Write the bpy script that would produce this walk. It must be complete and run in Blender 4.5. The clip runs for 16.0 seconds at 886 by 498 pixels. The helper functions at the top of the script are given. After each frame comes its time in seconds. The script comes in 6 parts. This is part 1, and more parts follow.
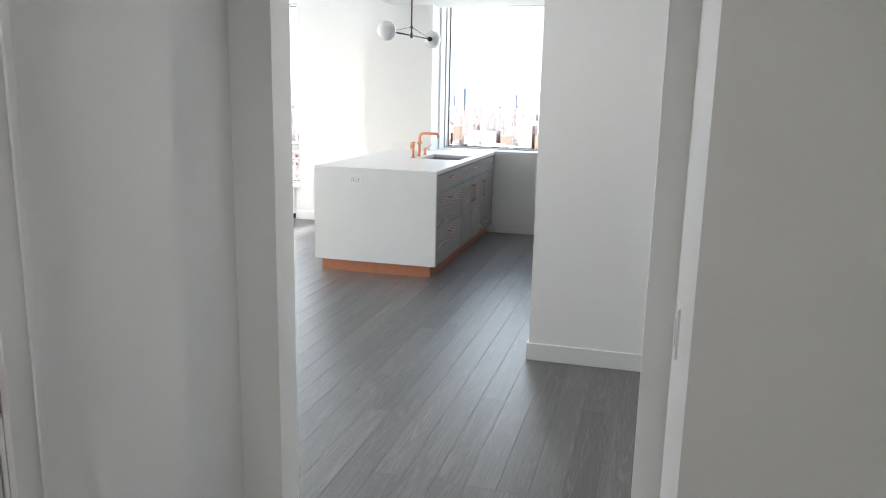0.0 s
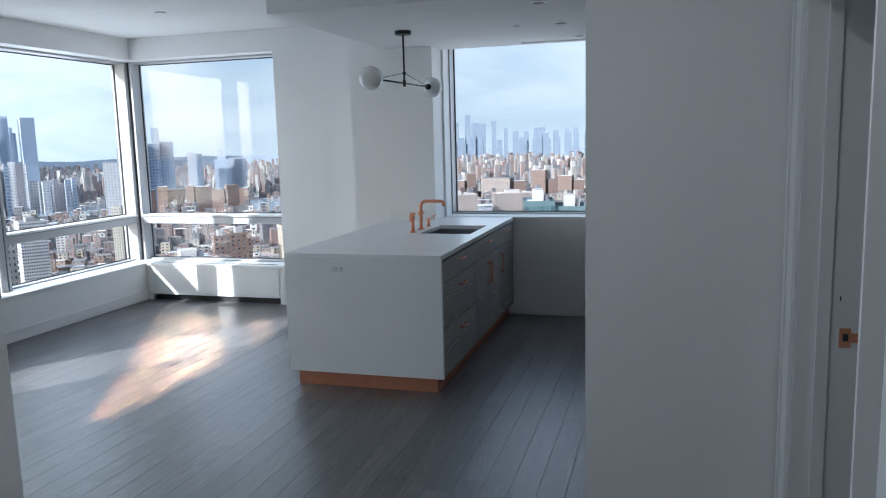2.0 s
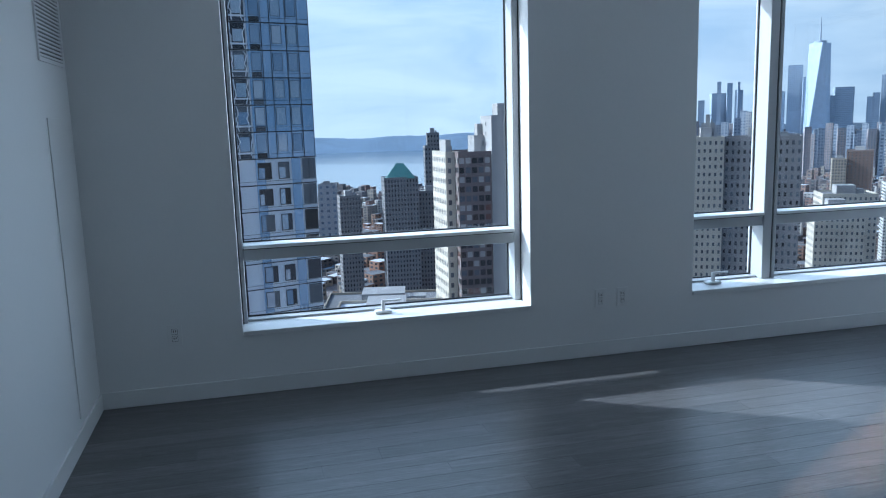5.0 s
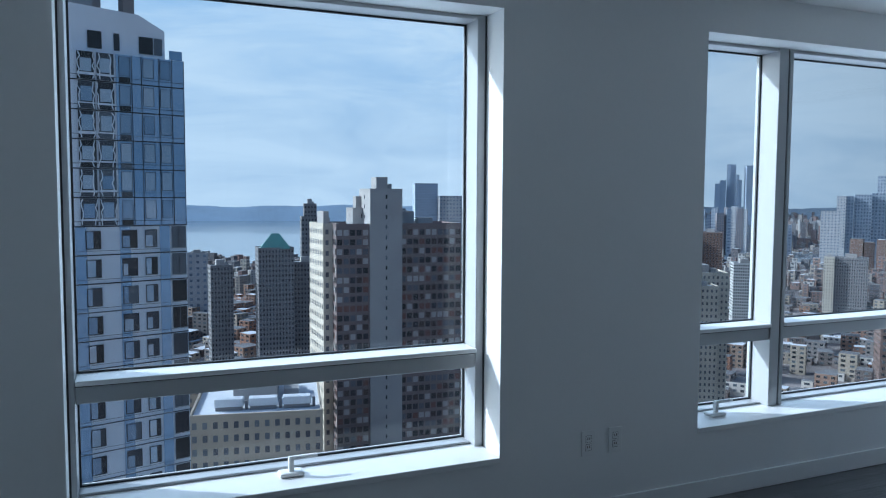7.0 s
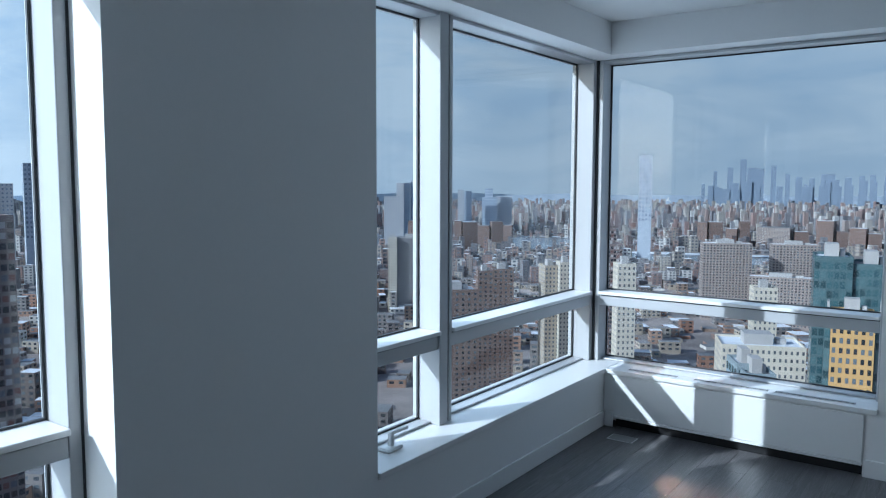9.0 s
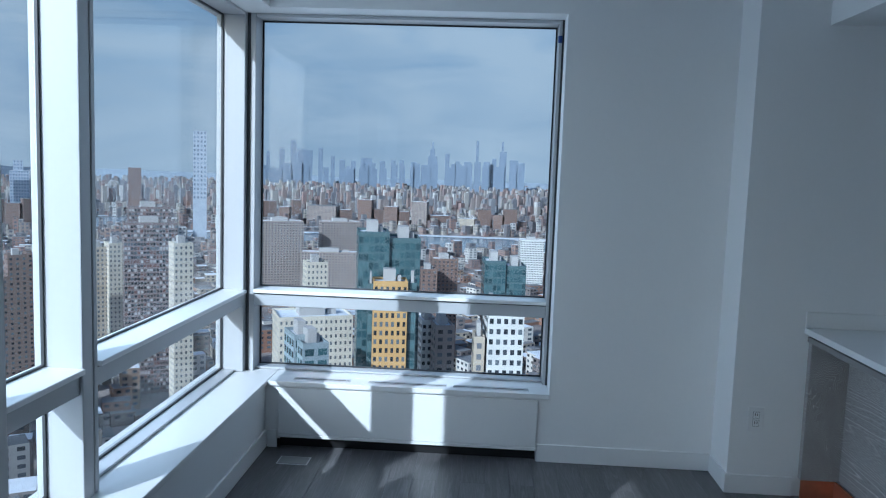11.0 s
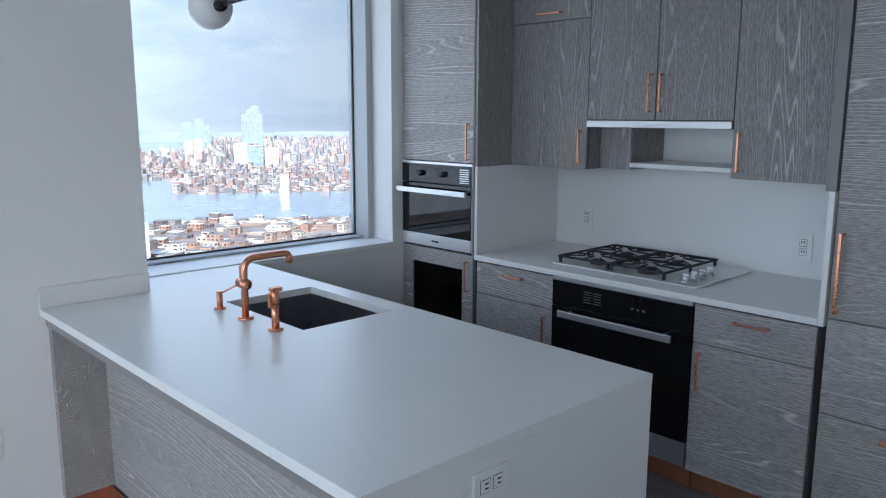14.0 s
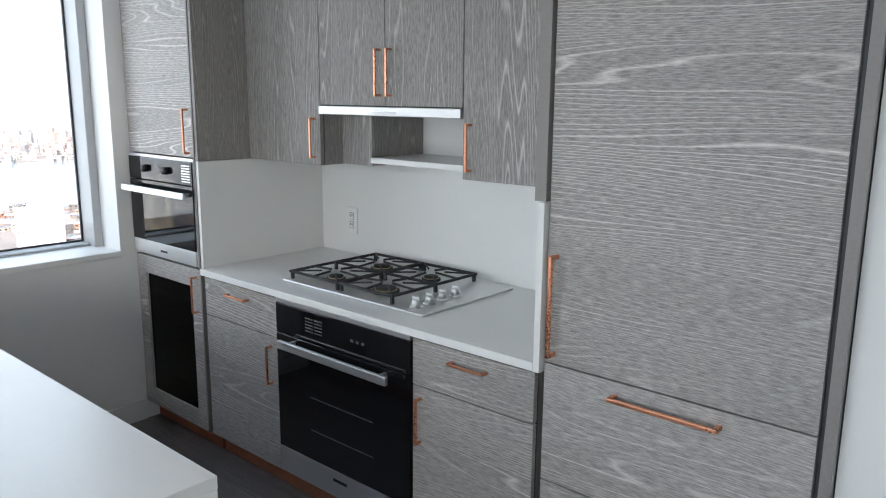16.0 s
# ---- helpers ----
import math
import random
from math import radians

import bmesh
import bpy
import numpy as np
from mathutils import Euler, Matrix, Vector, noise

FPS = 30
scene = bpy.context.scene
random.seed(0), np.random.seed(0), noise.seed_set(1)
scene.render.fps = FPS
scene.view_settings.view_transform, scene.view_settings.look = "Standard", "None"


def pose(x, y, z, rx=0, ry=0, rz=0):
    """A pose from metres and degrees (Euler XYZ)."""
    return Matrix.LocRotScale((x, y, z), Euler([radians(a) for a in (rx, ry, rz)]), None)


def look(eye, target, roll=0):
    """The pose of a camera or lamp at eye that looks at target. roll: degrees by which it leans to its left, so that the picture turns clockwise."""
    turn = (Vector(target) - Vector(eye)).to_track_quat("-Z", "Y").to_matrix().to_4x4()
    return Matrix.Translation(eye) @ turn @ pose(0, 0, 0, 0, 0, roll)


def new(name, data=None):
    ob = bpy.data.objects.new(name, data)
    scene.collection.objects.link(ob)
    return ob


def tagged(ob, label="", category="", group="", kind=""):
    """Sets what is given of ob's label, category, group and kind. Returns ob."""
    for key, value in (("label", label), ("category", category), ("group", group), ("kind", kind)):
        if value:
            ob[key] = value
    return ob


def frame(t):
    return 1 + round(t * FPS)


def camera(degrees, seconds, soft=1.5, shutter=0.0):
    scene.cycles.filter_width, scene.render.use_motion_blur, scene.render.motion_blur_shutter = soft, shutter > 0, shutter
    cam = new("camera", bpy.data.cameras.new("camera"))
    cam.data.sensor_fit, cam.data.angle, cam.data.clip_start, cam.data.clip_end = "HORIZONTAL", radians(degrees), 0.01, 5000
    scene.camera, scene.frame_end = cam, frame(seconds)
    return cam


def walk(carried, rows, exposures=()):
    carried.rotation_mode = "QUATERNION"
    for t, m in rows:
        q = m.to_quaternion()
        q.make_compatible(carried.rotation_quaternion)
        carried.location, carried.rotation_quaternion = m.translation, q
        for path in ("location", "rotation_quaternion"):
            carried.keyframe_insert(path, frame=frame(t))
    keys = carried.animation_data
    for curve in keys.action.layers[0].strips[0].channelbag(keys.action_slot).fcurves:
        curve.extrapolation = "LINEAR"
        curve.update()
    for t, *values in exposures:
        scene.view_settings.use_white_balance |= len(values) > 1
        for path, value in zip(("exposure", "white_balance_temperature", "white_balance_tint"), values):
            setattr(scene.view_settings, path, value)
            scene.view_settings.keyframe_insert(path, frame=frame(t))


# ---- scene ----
cam = camera(60.4, 16.0, 1.1)
PATH = [
    (0, (1.704, -6.025, 1.571), (1.191, -4.135, 1.163), 1.2),
    (0.5, (1.596, -5.664, 1.584), (1.158, -3.738, 1.268), -0.3),
    (1, (1.512, -5.26, 1.611), (1.06, -3.331, 1.342), -1.3),
    (1.5, (1.44, -4.904, 1.608), (0.967, -2.979, 1.342), -1.4),
    (2, (1.362, -4.539, 1.638), (0.799, -2.641, 1.354), -1.5),
    (2.5, (1.36, -4.136, 1.62), (0.598, -2.314, 1.303), -1.3),
    (3, (1.326, -3.81, 1.62), (0.308, -2.124, 1.269), -1.2),
    (3.5, (1.155, -3.561, 1.63), (-0.178, -2.116, 1.259), -1.6),
    (4, (1.021, -3.353, 1.609), (-0.651, -2.32, 1.242), -2.7),
    (4.5, (0.887, -3.118, 1.625), (-0.989, -2.52, 1.273), -2.4),
    (4.7, (0.822, -3.077, 1.632), (-1.09, -2.599, 1.291), -2.0),
    (6.8, (-0.704, -2.943, 1.658), (-2.577, -2.256, 1.52), 0.5),
    (7, (-0.833, -2.956, 1.675), (-2.664, -2.166, 1.533), 0.3),
    (7.5, (-1.128, -2.924, 1.671), (-2.823, -1.871, 1.528), 0.1),
    (7.8, (-1.344, -2.836, 1.66), (-2.934, -1.632, 1.511), -0.1),
    (8, (-1.467, -2.788, 1.694), (-2.98, -1.491, 1.538), -0.0),
    (8.2, (-1.541, -2.732, 1.692), (-2.999, -1.372, 1.535), -0.1),
    (10.3, (-2.601, -2.152, 1.663), (-3.077, -0.219, 1.469), 1.9),
    (10.5, (-2.68, -2.086, 1.674), (-3.049, -0.13, 1.478), 2.0),
    (11, (-2.787, -1.952, 1.668), (-2.897, 0.034, 1.462), 2.0),
    (11.5, (-2.784, -1.777, 1.667), (-2.65, 0.206, 1.45), 1.6),
    (12, (-2.732, -1.556, 1.677), (-2.356, 0.395, 1.445), 1.1),
    (12.5, (-2.656, -1.367, 1.667), (-2.032, 0.516, 1.41), 0.5),
    (12.9, (-2.569, -1.217, 1.678), (-1.731, 0.578, 1.401), 0.4),
    (13, (-2.528, -1.191, 1.679), (-1.64, 0.577, 1.388), -0.0),
    (13.5, (-2.304, -1.136, 1.661), (-1.161, 0.473, 1.337), -0.1),
    (14, (-1.956, -1.147, 1.673), (-0.6, 0.281, 1.327), 0.2),
    (14.5, (-1.747, -1.179, 1.668), (-0.24, 0.088, 1.313), 0.6),
    (15, (-1.447, -1.143, 1.692), (0.135, 0.027, 1.332), 0.6),
    (15.5, (-1.229, -1.19, 1.697), (0.358, -0.029, 1.33), 1.1),
    (16, (-0.793, -1.313, 1.694), (0.683, -0.023, 1.3), 0.5),
]
EXPOSURES = [(0.0, 2.38, 6500, 10), (0.5, 2.2, 6500, 10), (0.9, 1.85, 6350, 10), (1.2, 1.55, 6250, 10), (1.5, 1.28, 6000, 9), (2.1, 0.80, 5600, 8), (2.8, 0.48, 5250, 7),
             (3.5, 0.38, 5300, 6), (4.0, 0.18, 4900, 4), (4.5, 0.18, 4900, 4), (7.0, -0.15, 4950, 3), (8.2, -0.15, 5000, 3), (10.5, -0.13, 4900, 3), (12.0, -0.1, 4850, 3), (12.6, 0.03, 4850, 4),
             (13.0, 0.30, 4850, 5), (13.4, 0.72, 5400, 9), (14.2, 1.18, 5550, 10), (15.0, 1.62, 5950, 10), (16.0, 1.9, 6300, 10)]
walk(cam, [(t, look(eye, target, roll)) for t, eye, target, roll in PATH], EXPOSURES)

# ---------- light ----------
SUN_TO = Vector((1.0, 1.62, -1.0)).normalized()          # the way the sunlight travels
world = bpy.data.worlds.new("sky")
scene.world = world
world.use_nodes = True
wn = world.node_tree.nodes
sky = wn.new("ShaderNodeTexSky")
sky.sky_type, sky.sun_disc = "NISHITA", False
sky.sun_elevation = math.asin(-SUN_TO.z)
sky.sun_rotation = math.atan2(-SUN_TO.x, -SUN_TO.y)
sky.air_density, sky.dust_density, sky.ozone_density, sky.altitude = 1.0, 2.5, 1.5, 100
bg = wn["Background"]
bg.inputs["Strength"].default_value = 0.15
world.node_tree.links.new(sky.outputs["Color"], bg.inputs["Color"])
sun_data = bpy.data.lights.new("sun", "SUN")
sun_data.energy, sun_data.angle, sun_data.color = 5.0, radians(0.55), (1.0, 0.95, 0.88)
sun = new("sun", sun_data)
sun.matrix_world = look((0, 0, 30), Vector((0, 0, 30)) + SUN_TO)
# added lamps stand in for the sun's glint off a copper-tinted tower to the north-west
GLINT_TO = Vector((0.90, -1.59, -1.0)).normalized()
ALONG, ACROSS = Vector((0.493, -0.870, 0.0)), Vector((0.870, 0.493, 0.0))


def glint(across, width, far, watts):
    """A slim area lamp hung outside, whose beam would reach the floor from 3.7 m before the wall to the place far,
    along its way.
    """
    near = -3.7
    ld = bpy.data.lights.new("glint_beam_lamp", "AREA")
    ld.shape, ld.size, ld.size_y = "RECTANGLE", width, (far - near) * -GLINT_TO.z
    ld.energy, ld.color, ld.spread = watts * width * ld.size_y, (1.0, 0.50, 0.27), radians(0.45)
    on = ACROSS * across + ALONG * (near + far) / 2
    new("glint_beam_lamp", ld).matrix_world = look(on - GLINT_TO * 6.6, on)


# lamp strips, each shorter than the last, give the patch its slanted end
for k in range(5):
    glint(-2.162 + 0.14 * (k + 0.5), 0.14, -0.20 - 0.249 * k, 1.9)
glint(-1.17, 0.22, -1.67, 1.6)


def skylight(x, y, z, w, h, to, watts):
    """An area lamp added in a window's opening to stand in for the broad sky's light."""
    ld = bpy.data.lights.new("window_fill_lamp", "AREA")
    ld.shape, ld.size, ld.size_y, ld.energy, ld.color = "RECTANGLE", w, h, watts, (0.90, 0.96, 1.0)
    new("window_fill_lamp", ld).matrix_world = look((x, y, z), Vector((x, y, z)) + Vector(to))


skylight(-4.42, -2.21, 1.47, 1.80, 2.05, (1, 0, 0), 14.0)
skylight(-4.42, 1.00, 1.47, 1.95, 2.05, (1, 0, 0), 15.5)
skylight(-3.25, 2.74, 1.47, 1.55, 2.05, (0, -1, 0), 5.5)
skylight(0.16, 2.74, 1.75, 1.50, 1.50, (0, -1, 0), 3.6)
skylight(3.10, 2.74, 1.47, 1.70, 2.05, (0, -1, 0), 9.0)

SKY_GLOW = 1.1

# ---------- materials ----------
def material(name, color, rough=0.5, metal=0.0, vary=0.06, grain=40.0, bump=0.0, bump_scale=200.0, spec=0.5, large=1.3, coat=0.0):
    """Principled surface with variation at two scales and a fine relief."""
    m = bpy.data.materials.new(name)
    m.use_nodes = True
    n, l = m.node_tree.nodes, m.node_tree.links
    p = n["Principled BSDF"]
    tc = n.new("ShaderNodeTexCoord")
    a, b = n.new("ShaderNodeTexNoise"), n.new("ShaderNodeTexNoise")
    a.inputs["Scale"].default_value, b.inputs["Scale"].default_value = large, grain
    a.inputs["Detail"].default_value, b.inputs["Detail"].default_value = 3, 4
    for t in (a, b):
        l.new(tc.outputs["Object"], t.inputs["Vector"])
    mix = n.new("ShaderNodeMix")
    mix.inputs[0].default_value = 0.4
    l.new(a.outputs["Fac"], mix.inputs[2])
    l.new(b.outputs["Fac"], mix.inputs[3])
    ramp = n.new("ShaderNodeValToRGB")
    c = Vector(color)
    ramp.color_ramp.elements[0].position, ramp.color_ramp.elements[1].position = 0.3, 0.7
    ramp.color_ramp.elements[0].color = (*(c * (1 - vary)), 1)
    ramp.color_ramp.elements[1].color = (*[min(1, v) for v in c * (1 + vary)], 1)
    l.new(mix.outputs[0], ramp.inputs["Fac"])
    l.new(ramp.outputs["Color"], p.inputs["Base Color"])
    p.inputs["Metallic"].default_value = metal
    p.inputs["Specular IOR Level"].default_value = spec
    p.inputs["Coat Weight"].default_value = coat
    rr = n.new("ShaderNodeMapRange")
    rr.inputs["To Min"].default_value, rr.inputs["To Max"].default_value = rough * 0.85, min(1, rough * 1.15)
    l.new(mix.outputs[0], rr.inputs["Value"])
    l.new(rr.outputs[0], p.inputs["Roughness"])
    if bump:
        bt = n.new("ShaderNodeTexNoise")
        bt.inputs["Scale"].default_value = bump_scale
        l.new(tc.outputs["Object"], bt.inputs["Vector"])
        bm_ = n.new("ShaderNodeBump")
        bm_.inputs["Strength"].default_value, bm_.inputs["Distance"].default_value = bump, 0.002
        l.new(bt.outputs["Fac"], bm_.inputs["Height"])
        l.new(bm_.outputs["Normal"], p.inputs["Normal"])
    return m


def wood(name, dark, light, stretch, freq=34.0, rough=0.5, lines=0.5, bump=0.25, spec=0.5, scale=2.2, tint=0.0, across=(0.0, 0.0, 0.0), thin=0.75, pores=60.0):
    """Open-grained oak: contour rings of a stretched noise give cathedral figures, over fine pores.
    stretch: noise scale along x, y, z (small along the grain)."""
    m = bpy.data.materials.new(name)
    m.use_nodes = True
    n, l = m.node_tree.nodes, m.node_tree.links
    p = n["Principled BSDF"]
    tc, info = n.new("ShaderNodeTexCoord"), n.new("ShaderNodeObjectInfo")
    off = n.new("ShaderNodeVectorMath")
    off.operation = "SCALE"
    off.inputs[0].default_value = (37.0, 23.0, 41.0)
    l.new(info.outputs["Random"], off.inputs["Scale"])
    add = n.new("ShaderNodeVectorMath")
    l.new(tc.outputs["Object"], add.inputs[0])
    l.new(off.outputs["Vector"], add.inputs[1])
    mp = n.new("ShaderNodeMapping")
    mp.inputs["Scale"].default_value = stretch
    l.new(add.outputs["Vector"], mp.inputs["Vector"])
    a = n.new("ShaderNodeTexNoise")
    a.inputs["Scale"].default_value, a.inputs["Detail"].default_value, a.inputs["Roughness"].default_value = scale, 2.5, 0.45
    l.new(mp.outputs["Vector"], a.inputs["Vector"])
    mul = n.new("ShaderNodeMath")
    mul.operation = "MULTIPLY"
    mul.inputs[1].default_value = freq
    l.new(a.outputs["Fac"], mul.inputs[0])
    dot = n.new("ShaderNodeVectorMath")
    dot.operation = "DOT_PRODUCT"
    dot.inputs[1].default_value = across
    l.new(add.outputs["Vector"], dot.inputs[0])
    rings = n.new("ShaderNodeMath")
    l.new(mul.outputs[0], rings.inputs[0])
    l.new(dot.outputs["Value"], rings.inputs[1])
    fr = n.new("ShaderNodeMath")
    fr.operation = "PINGPONG"
    fr.inputs[1].default_value = 1.0
    l.new(rings.outputs[0], fr.inputs[0])
    fine = n.new("ShaderNodeTexNoise")
    fine.inputs["Scale"].default_value, fine.inputs["Detail"].default_value, fine.inputs["Roughness"].default_value = pores, 5, 0.7
    l.new(mp.outputs["Vector"], fine.inputs["Vector"])
    r1 = n.new("ShaderNodeValToRGB")
    r1.color_ramp.elements[0].position, r1.color_ramp.elements[1].position = 0.0, thin
    r1.color_ramp.elements[0].color, r1.color_ramp.elements[1].color = (1, 1, 1, 1), (0, 0, 0, 1)
    l.new(fr.outputs[0], r1.inputs["Fac"])
    soft = n.new("ShaderNodeTexNoise")                      # the lines come and go
    soft.inputs["Scale"].default_value, soft.inputs["Detail"].default_value = 3.1, 3
    l.new(mp.outputs["Vector"], soft.inputs["Vector"])
    rs = n.new("ShaderNodeMapRange")
    rs.inputs["From Min"].default_value, rs.inputs["From Max"].default_value = 0.36, 0.66
    rs.inputs["To Min"].default_value, rs.inputs["To Max"].default_value = 0.12, 1.0
    l.new(soft.outputs["Fac"], rs.inputs["Value"])
    fade = n.new("ShaderNodeMath")
    fade.operation = "MULTIPLY"
    l.new(r1.outputs["Color"], fade.inputs[0])
    l.new(rs.outputs[0], fade.inputs[1])
    m1 = n.new("ShaderNodeMix")
    m1.inputs[0].default_value = 1 - lines
    l.new(fade.outputs[0], m1.inputs[2])
    r2 = n.new("ShaderNodeValToRGB")
    r2.color_ramp.elements[0].position, r2.color_ramp.elements[1].position = 0.38, 0.66
    l.new(fine.outputs["Fac"], r2.inputs["Fac"])
    l.new(r2.outputs["Color"], m1.inputs[3])
    tn = n.new("ShaderNodeMath")
    tn.operation = "MULTIPLY_ADD"
    tn.inputs[1].default_value, tn.inputs[2].default_value = tint, -tint / 2
    l.new(info.outputs["Random"], tn.inputs[0])
    sm = n.new("ShaderNodeMath")
    l.new(m1.outputs[0], sm.inputs[0])
    l.new(tn.outputs[0], sm.inputs[1])
    ramp = n.new("ShaderNodeValToRGB")
    ramp.color_ramp.elements[0].color, ramp.color_ramp.elements[1].color = (*dark, 1), (*light, 1)
    l.new(sm.outputs[0], ramp.inputs["Fac"])
    l.new(ramp.outputs["Color"], p.inputs["Base Color"])
    p.inputs["Specular IOR Level"].default_value = spec
    rr = n.new("ShaderNodeMapRange")
    rr.inputs["To Min"].default_value, rr.inputs["To Max"].default_value = rough * 0.85, rough * 1.2
    l.new(fine.outputs["Fac"], rr.inputs["Value"])
    l.new(rr.outputs[0], p.inputs["Roughness"])
    bm_ = n.new("ShaderNodeBump")
    bm_.inputs["Strength"].default_value, bm_.inputs["Distance"].default_value = bump, 0.001
    l.new(m1.outputs[0], bm_.inputs["Height"])
    l.new(bm_.outputs["Normal"], p.inputs["Normal"])
    return m


def pane_glass(name, tint):
    """A clear flat pane: lets light straight through and mirrors a little, more at a slant."""
    m = bpy.data.materials.new(name)
    m.use_nodes = True
    n, l = m.node_tree.nodes, m.node_tree.links
    n.remove(n["Principled BSDF"])
    tr, gl, mx, fc = (n.new(k) for k in ("ShaderNodeBsdfTransparent", "ShaderNodeBsdfGlossy", "ShaderNodeMixShader", "ShaderNodeLayerWeight"))
    tr.inputs["Color"].default_value = (*tint, 1)
    gl.inputs["Roughness"].default_value = 0.0
    pw, ma = n.new("ShaderNodeMath"), n.new("ShaderNodeMath")
    pw.operation, ma.operation = "POWER", "MULTIPLY_ADD"
    pw.inputs[1].default_value = 5.0
    ma.inputs[1].default_value, ma.inputs[2].default_value = 0.5, 0.022
    l.new(fc.outputs["Facing"], pw.inputs[0])
    l.new(pw.outputs[0], ma.inputs[0])
    l.new(ma.outputs[0], mx.inputs[0])
    l.new(tr.outputs[0], mx.inputs[1])
    l.new(gl.outputs[0], mx.inputs[2])
    l.new(mx.outputs[0], n["Material Output"].inputs["Surface"])
    return m


PAINT = material("white_wall_paint", (0.80, 0.80, 0.79), 0.6, vary=0.015, bump=0.12, bump_scale=350, spec=0.3)
CEIL = material("ceiling_paint", (0.80, 0.80, 0.79), 0.8, vary=0.015, bump=0.08, spec=0.2)
TRIM = material("satin_trim_paint", (0.77, 0.77, 0.76), 0.38, vary=0.012, bump=0.05)
FRAME = material("window_frame_enamel", (0.44, 0.45, 0.46), 0.35, vary=0.02)
# for real gaskets, and as painted shade in gaps and joints
GASKET_AND_SHADE = material("dark_gasket_and_gap_shade", (0.035, 0.037, 0.04), 0.5, vary=0.1)
QUARTZ = material("pale_quartz", (0.76, 0.76, 0.75), 0.3, vary=0.03, grain=90, bump=0.03, large=3)
FLOORWOOD = wood("dark_stained_oak_plank", (0.082, 0.079, 0.081), (0.22, 0.212, 0.214), (9.0, 0.45, 9.0), 24, 0.31, 0.5, 0.4, 0.6, 2.0, 0.30)
GROUT = material("plank_joint", (0.008, 0.008, 0.009), 0.8)
OAK_H = wood("grey_limed_oak_level_grain", (0.205, 0.192, 0.182), (0.86, 0.825, 0.795), (4.0, 0.14, 2.0), 80, 0.5, 0.58, 0.4, 0.4, 2.0, 0.08, (0, 0, 150), 0.30, 190.0)
OAK_V = wood("grey_limed_oak_upright_grain", (0.14, 0.131, 0.125), (0.66, 0.63, 0.605), (4.0, 2.2, 0.15), 80, 0.5, 0.56, 0.4, 0.4, 2.0, 0.08, (0, 150, 0), 0.30, 190.0)
OAK_EDGE = material("grey_oak_edge_band", (0.24, 0.225, 0.215), 0.5, vary=0.12, grain=120)
COPPER = material("brushed_copper", (0.80, 0.36, 0.22), 0.28, 1.0, vary=0.08, grain=150)
COPPER_SHEET = material("copper_kick_plate", (0.62, 0.27, 0.16), 0.45, 0.85, vary=0.15, grain=30)
COPPER_DULL = material("dull_copper_hinge", (0.34, 0.12, 0.06), 0.5, 0.7, vary=0.15)
STEEL = material("brushed_stainless_steel", (0.70, 0.70, 0.70), 0.42, 1.0, vary=0.05, grain=160)
SINKSTEEL = material("satin_sink_steel", (0.36, 0.36, 0.37), 0.35, 1.0, vary=0.06)
BLACKGLASS = material("black_oven_glass", (0.006, 0.006, 0.007), 0.04, vary=0.05, spec=0.6)
BLACK = material("black_metal_and_recess_shade", (0.012, 0.012, 0.013), 0.4, 0.0, vary=0.1)
IRON = material("cast_iron", (0.02, 0.02, 0.021), 0.6, vary=0.2, bump=0.3, bump_scale=300)
PLASTIC = material("white_plastic", (0.78, 0.78, 0.77), 0.35, vary=0.01)
SLOT = material("socket_slot", (0.03, 0.03, 0.03), 0.6)
OPAL = material("opal_glass_globe", (0.78, 0.78, 0.77), 0.2, vary=0.02)
GLASS = pane_glass("window_glass", (0.975, 0.985, 0.985))
DARKGLASS = pane_glass("smoked_cooler_glass", (0.22, 0.21, 0.20))

# ---------- mesh helpers ----------
def box(bm, x0, x1, y0, y1, z0, z1, bevel=0.0):
    """Adds a box, with its edges softened where bevel is given."""
    m = Matrix.LocRotScale(((x0 + x1) / 2, (y0 + y1) / 2, (z0 + z1) / 2), None, (x1 - x0, y1 - y0, z1 - z0))
    vs = bmesh.ops.create_cube(bm, size=1.0, matrix=m)["verts"]
    if bevel:
        es = list({e for v in vs for e in v.link_edges})
        bmesh.ops.bevel(bm, geom=es, offset=bevel, segments=2, affect="EDGES", profile=0.5)
    return bm


def boxes(*specs, bevel=0.0):
    bm = bmesh.new()
    for s in specs:
        box(bm, *s, bevel=bevel)
    return bm


def rod(bm, a, b, r, seg=12, r2=None):
    """Adds a round bar from a to b."""
    a, b = Vector(a), Vector(b)
    d = b - a
    m = Matrix.Translation((a + b) / 2) @ d.to_track_quat("Z", "Y").to_matrix().to_4x4()
    bmesh.ops.create_cone(bm, cap_ends=True, segments=seg, radius1=r, radius2=r if r2 is None else r2, depth=d.length, matrix=m)
    return bm


def ball(bm, c, r, u=20, v=12, s=(1, 1, 1)):
    bmesh.ops.create_uvsphere(bm, u_segments=u, v_segments=v, radius=r, matrix=Matrix.LocRotScale(c, None, s))
    return bm


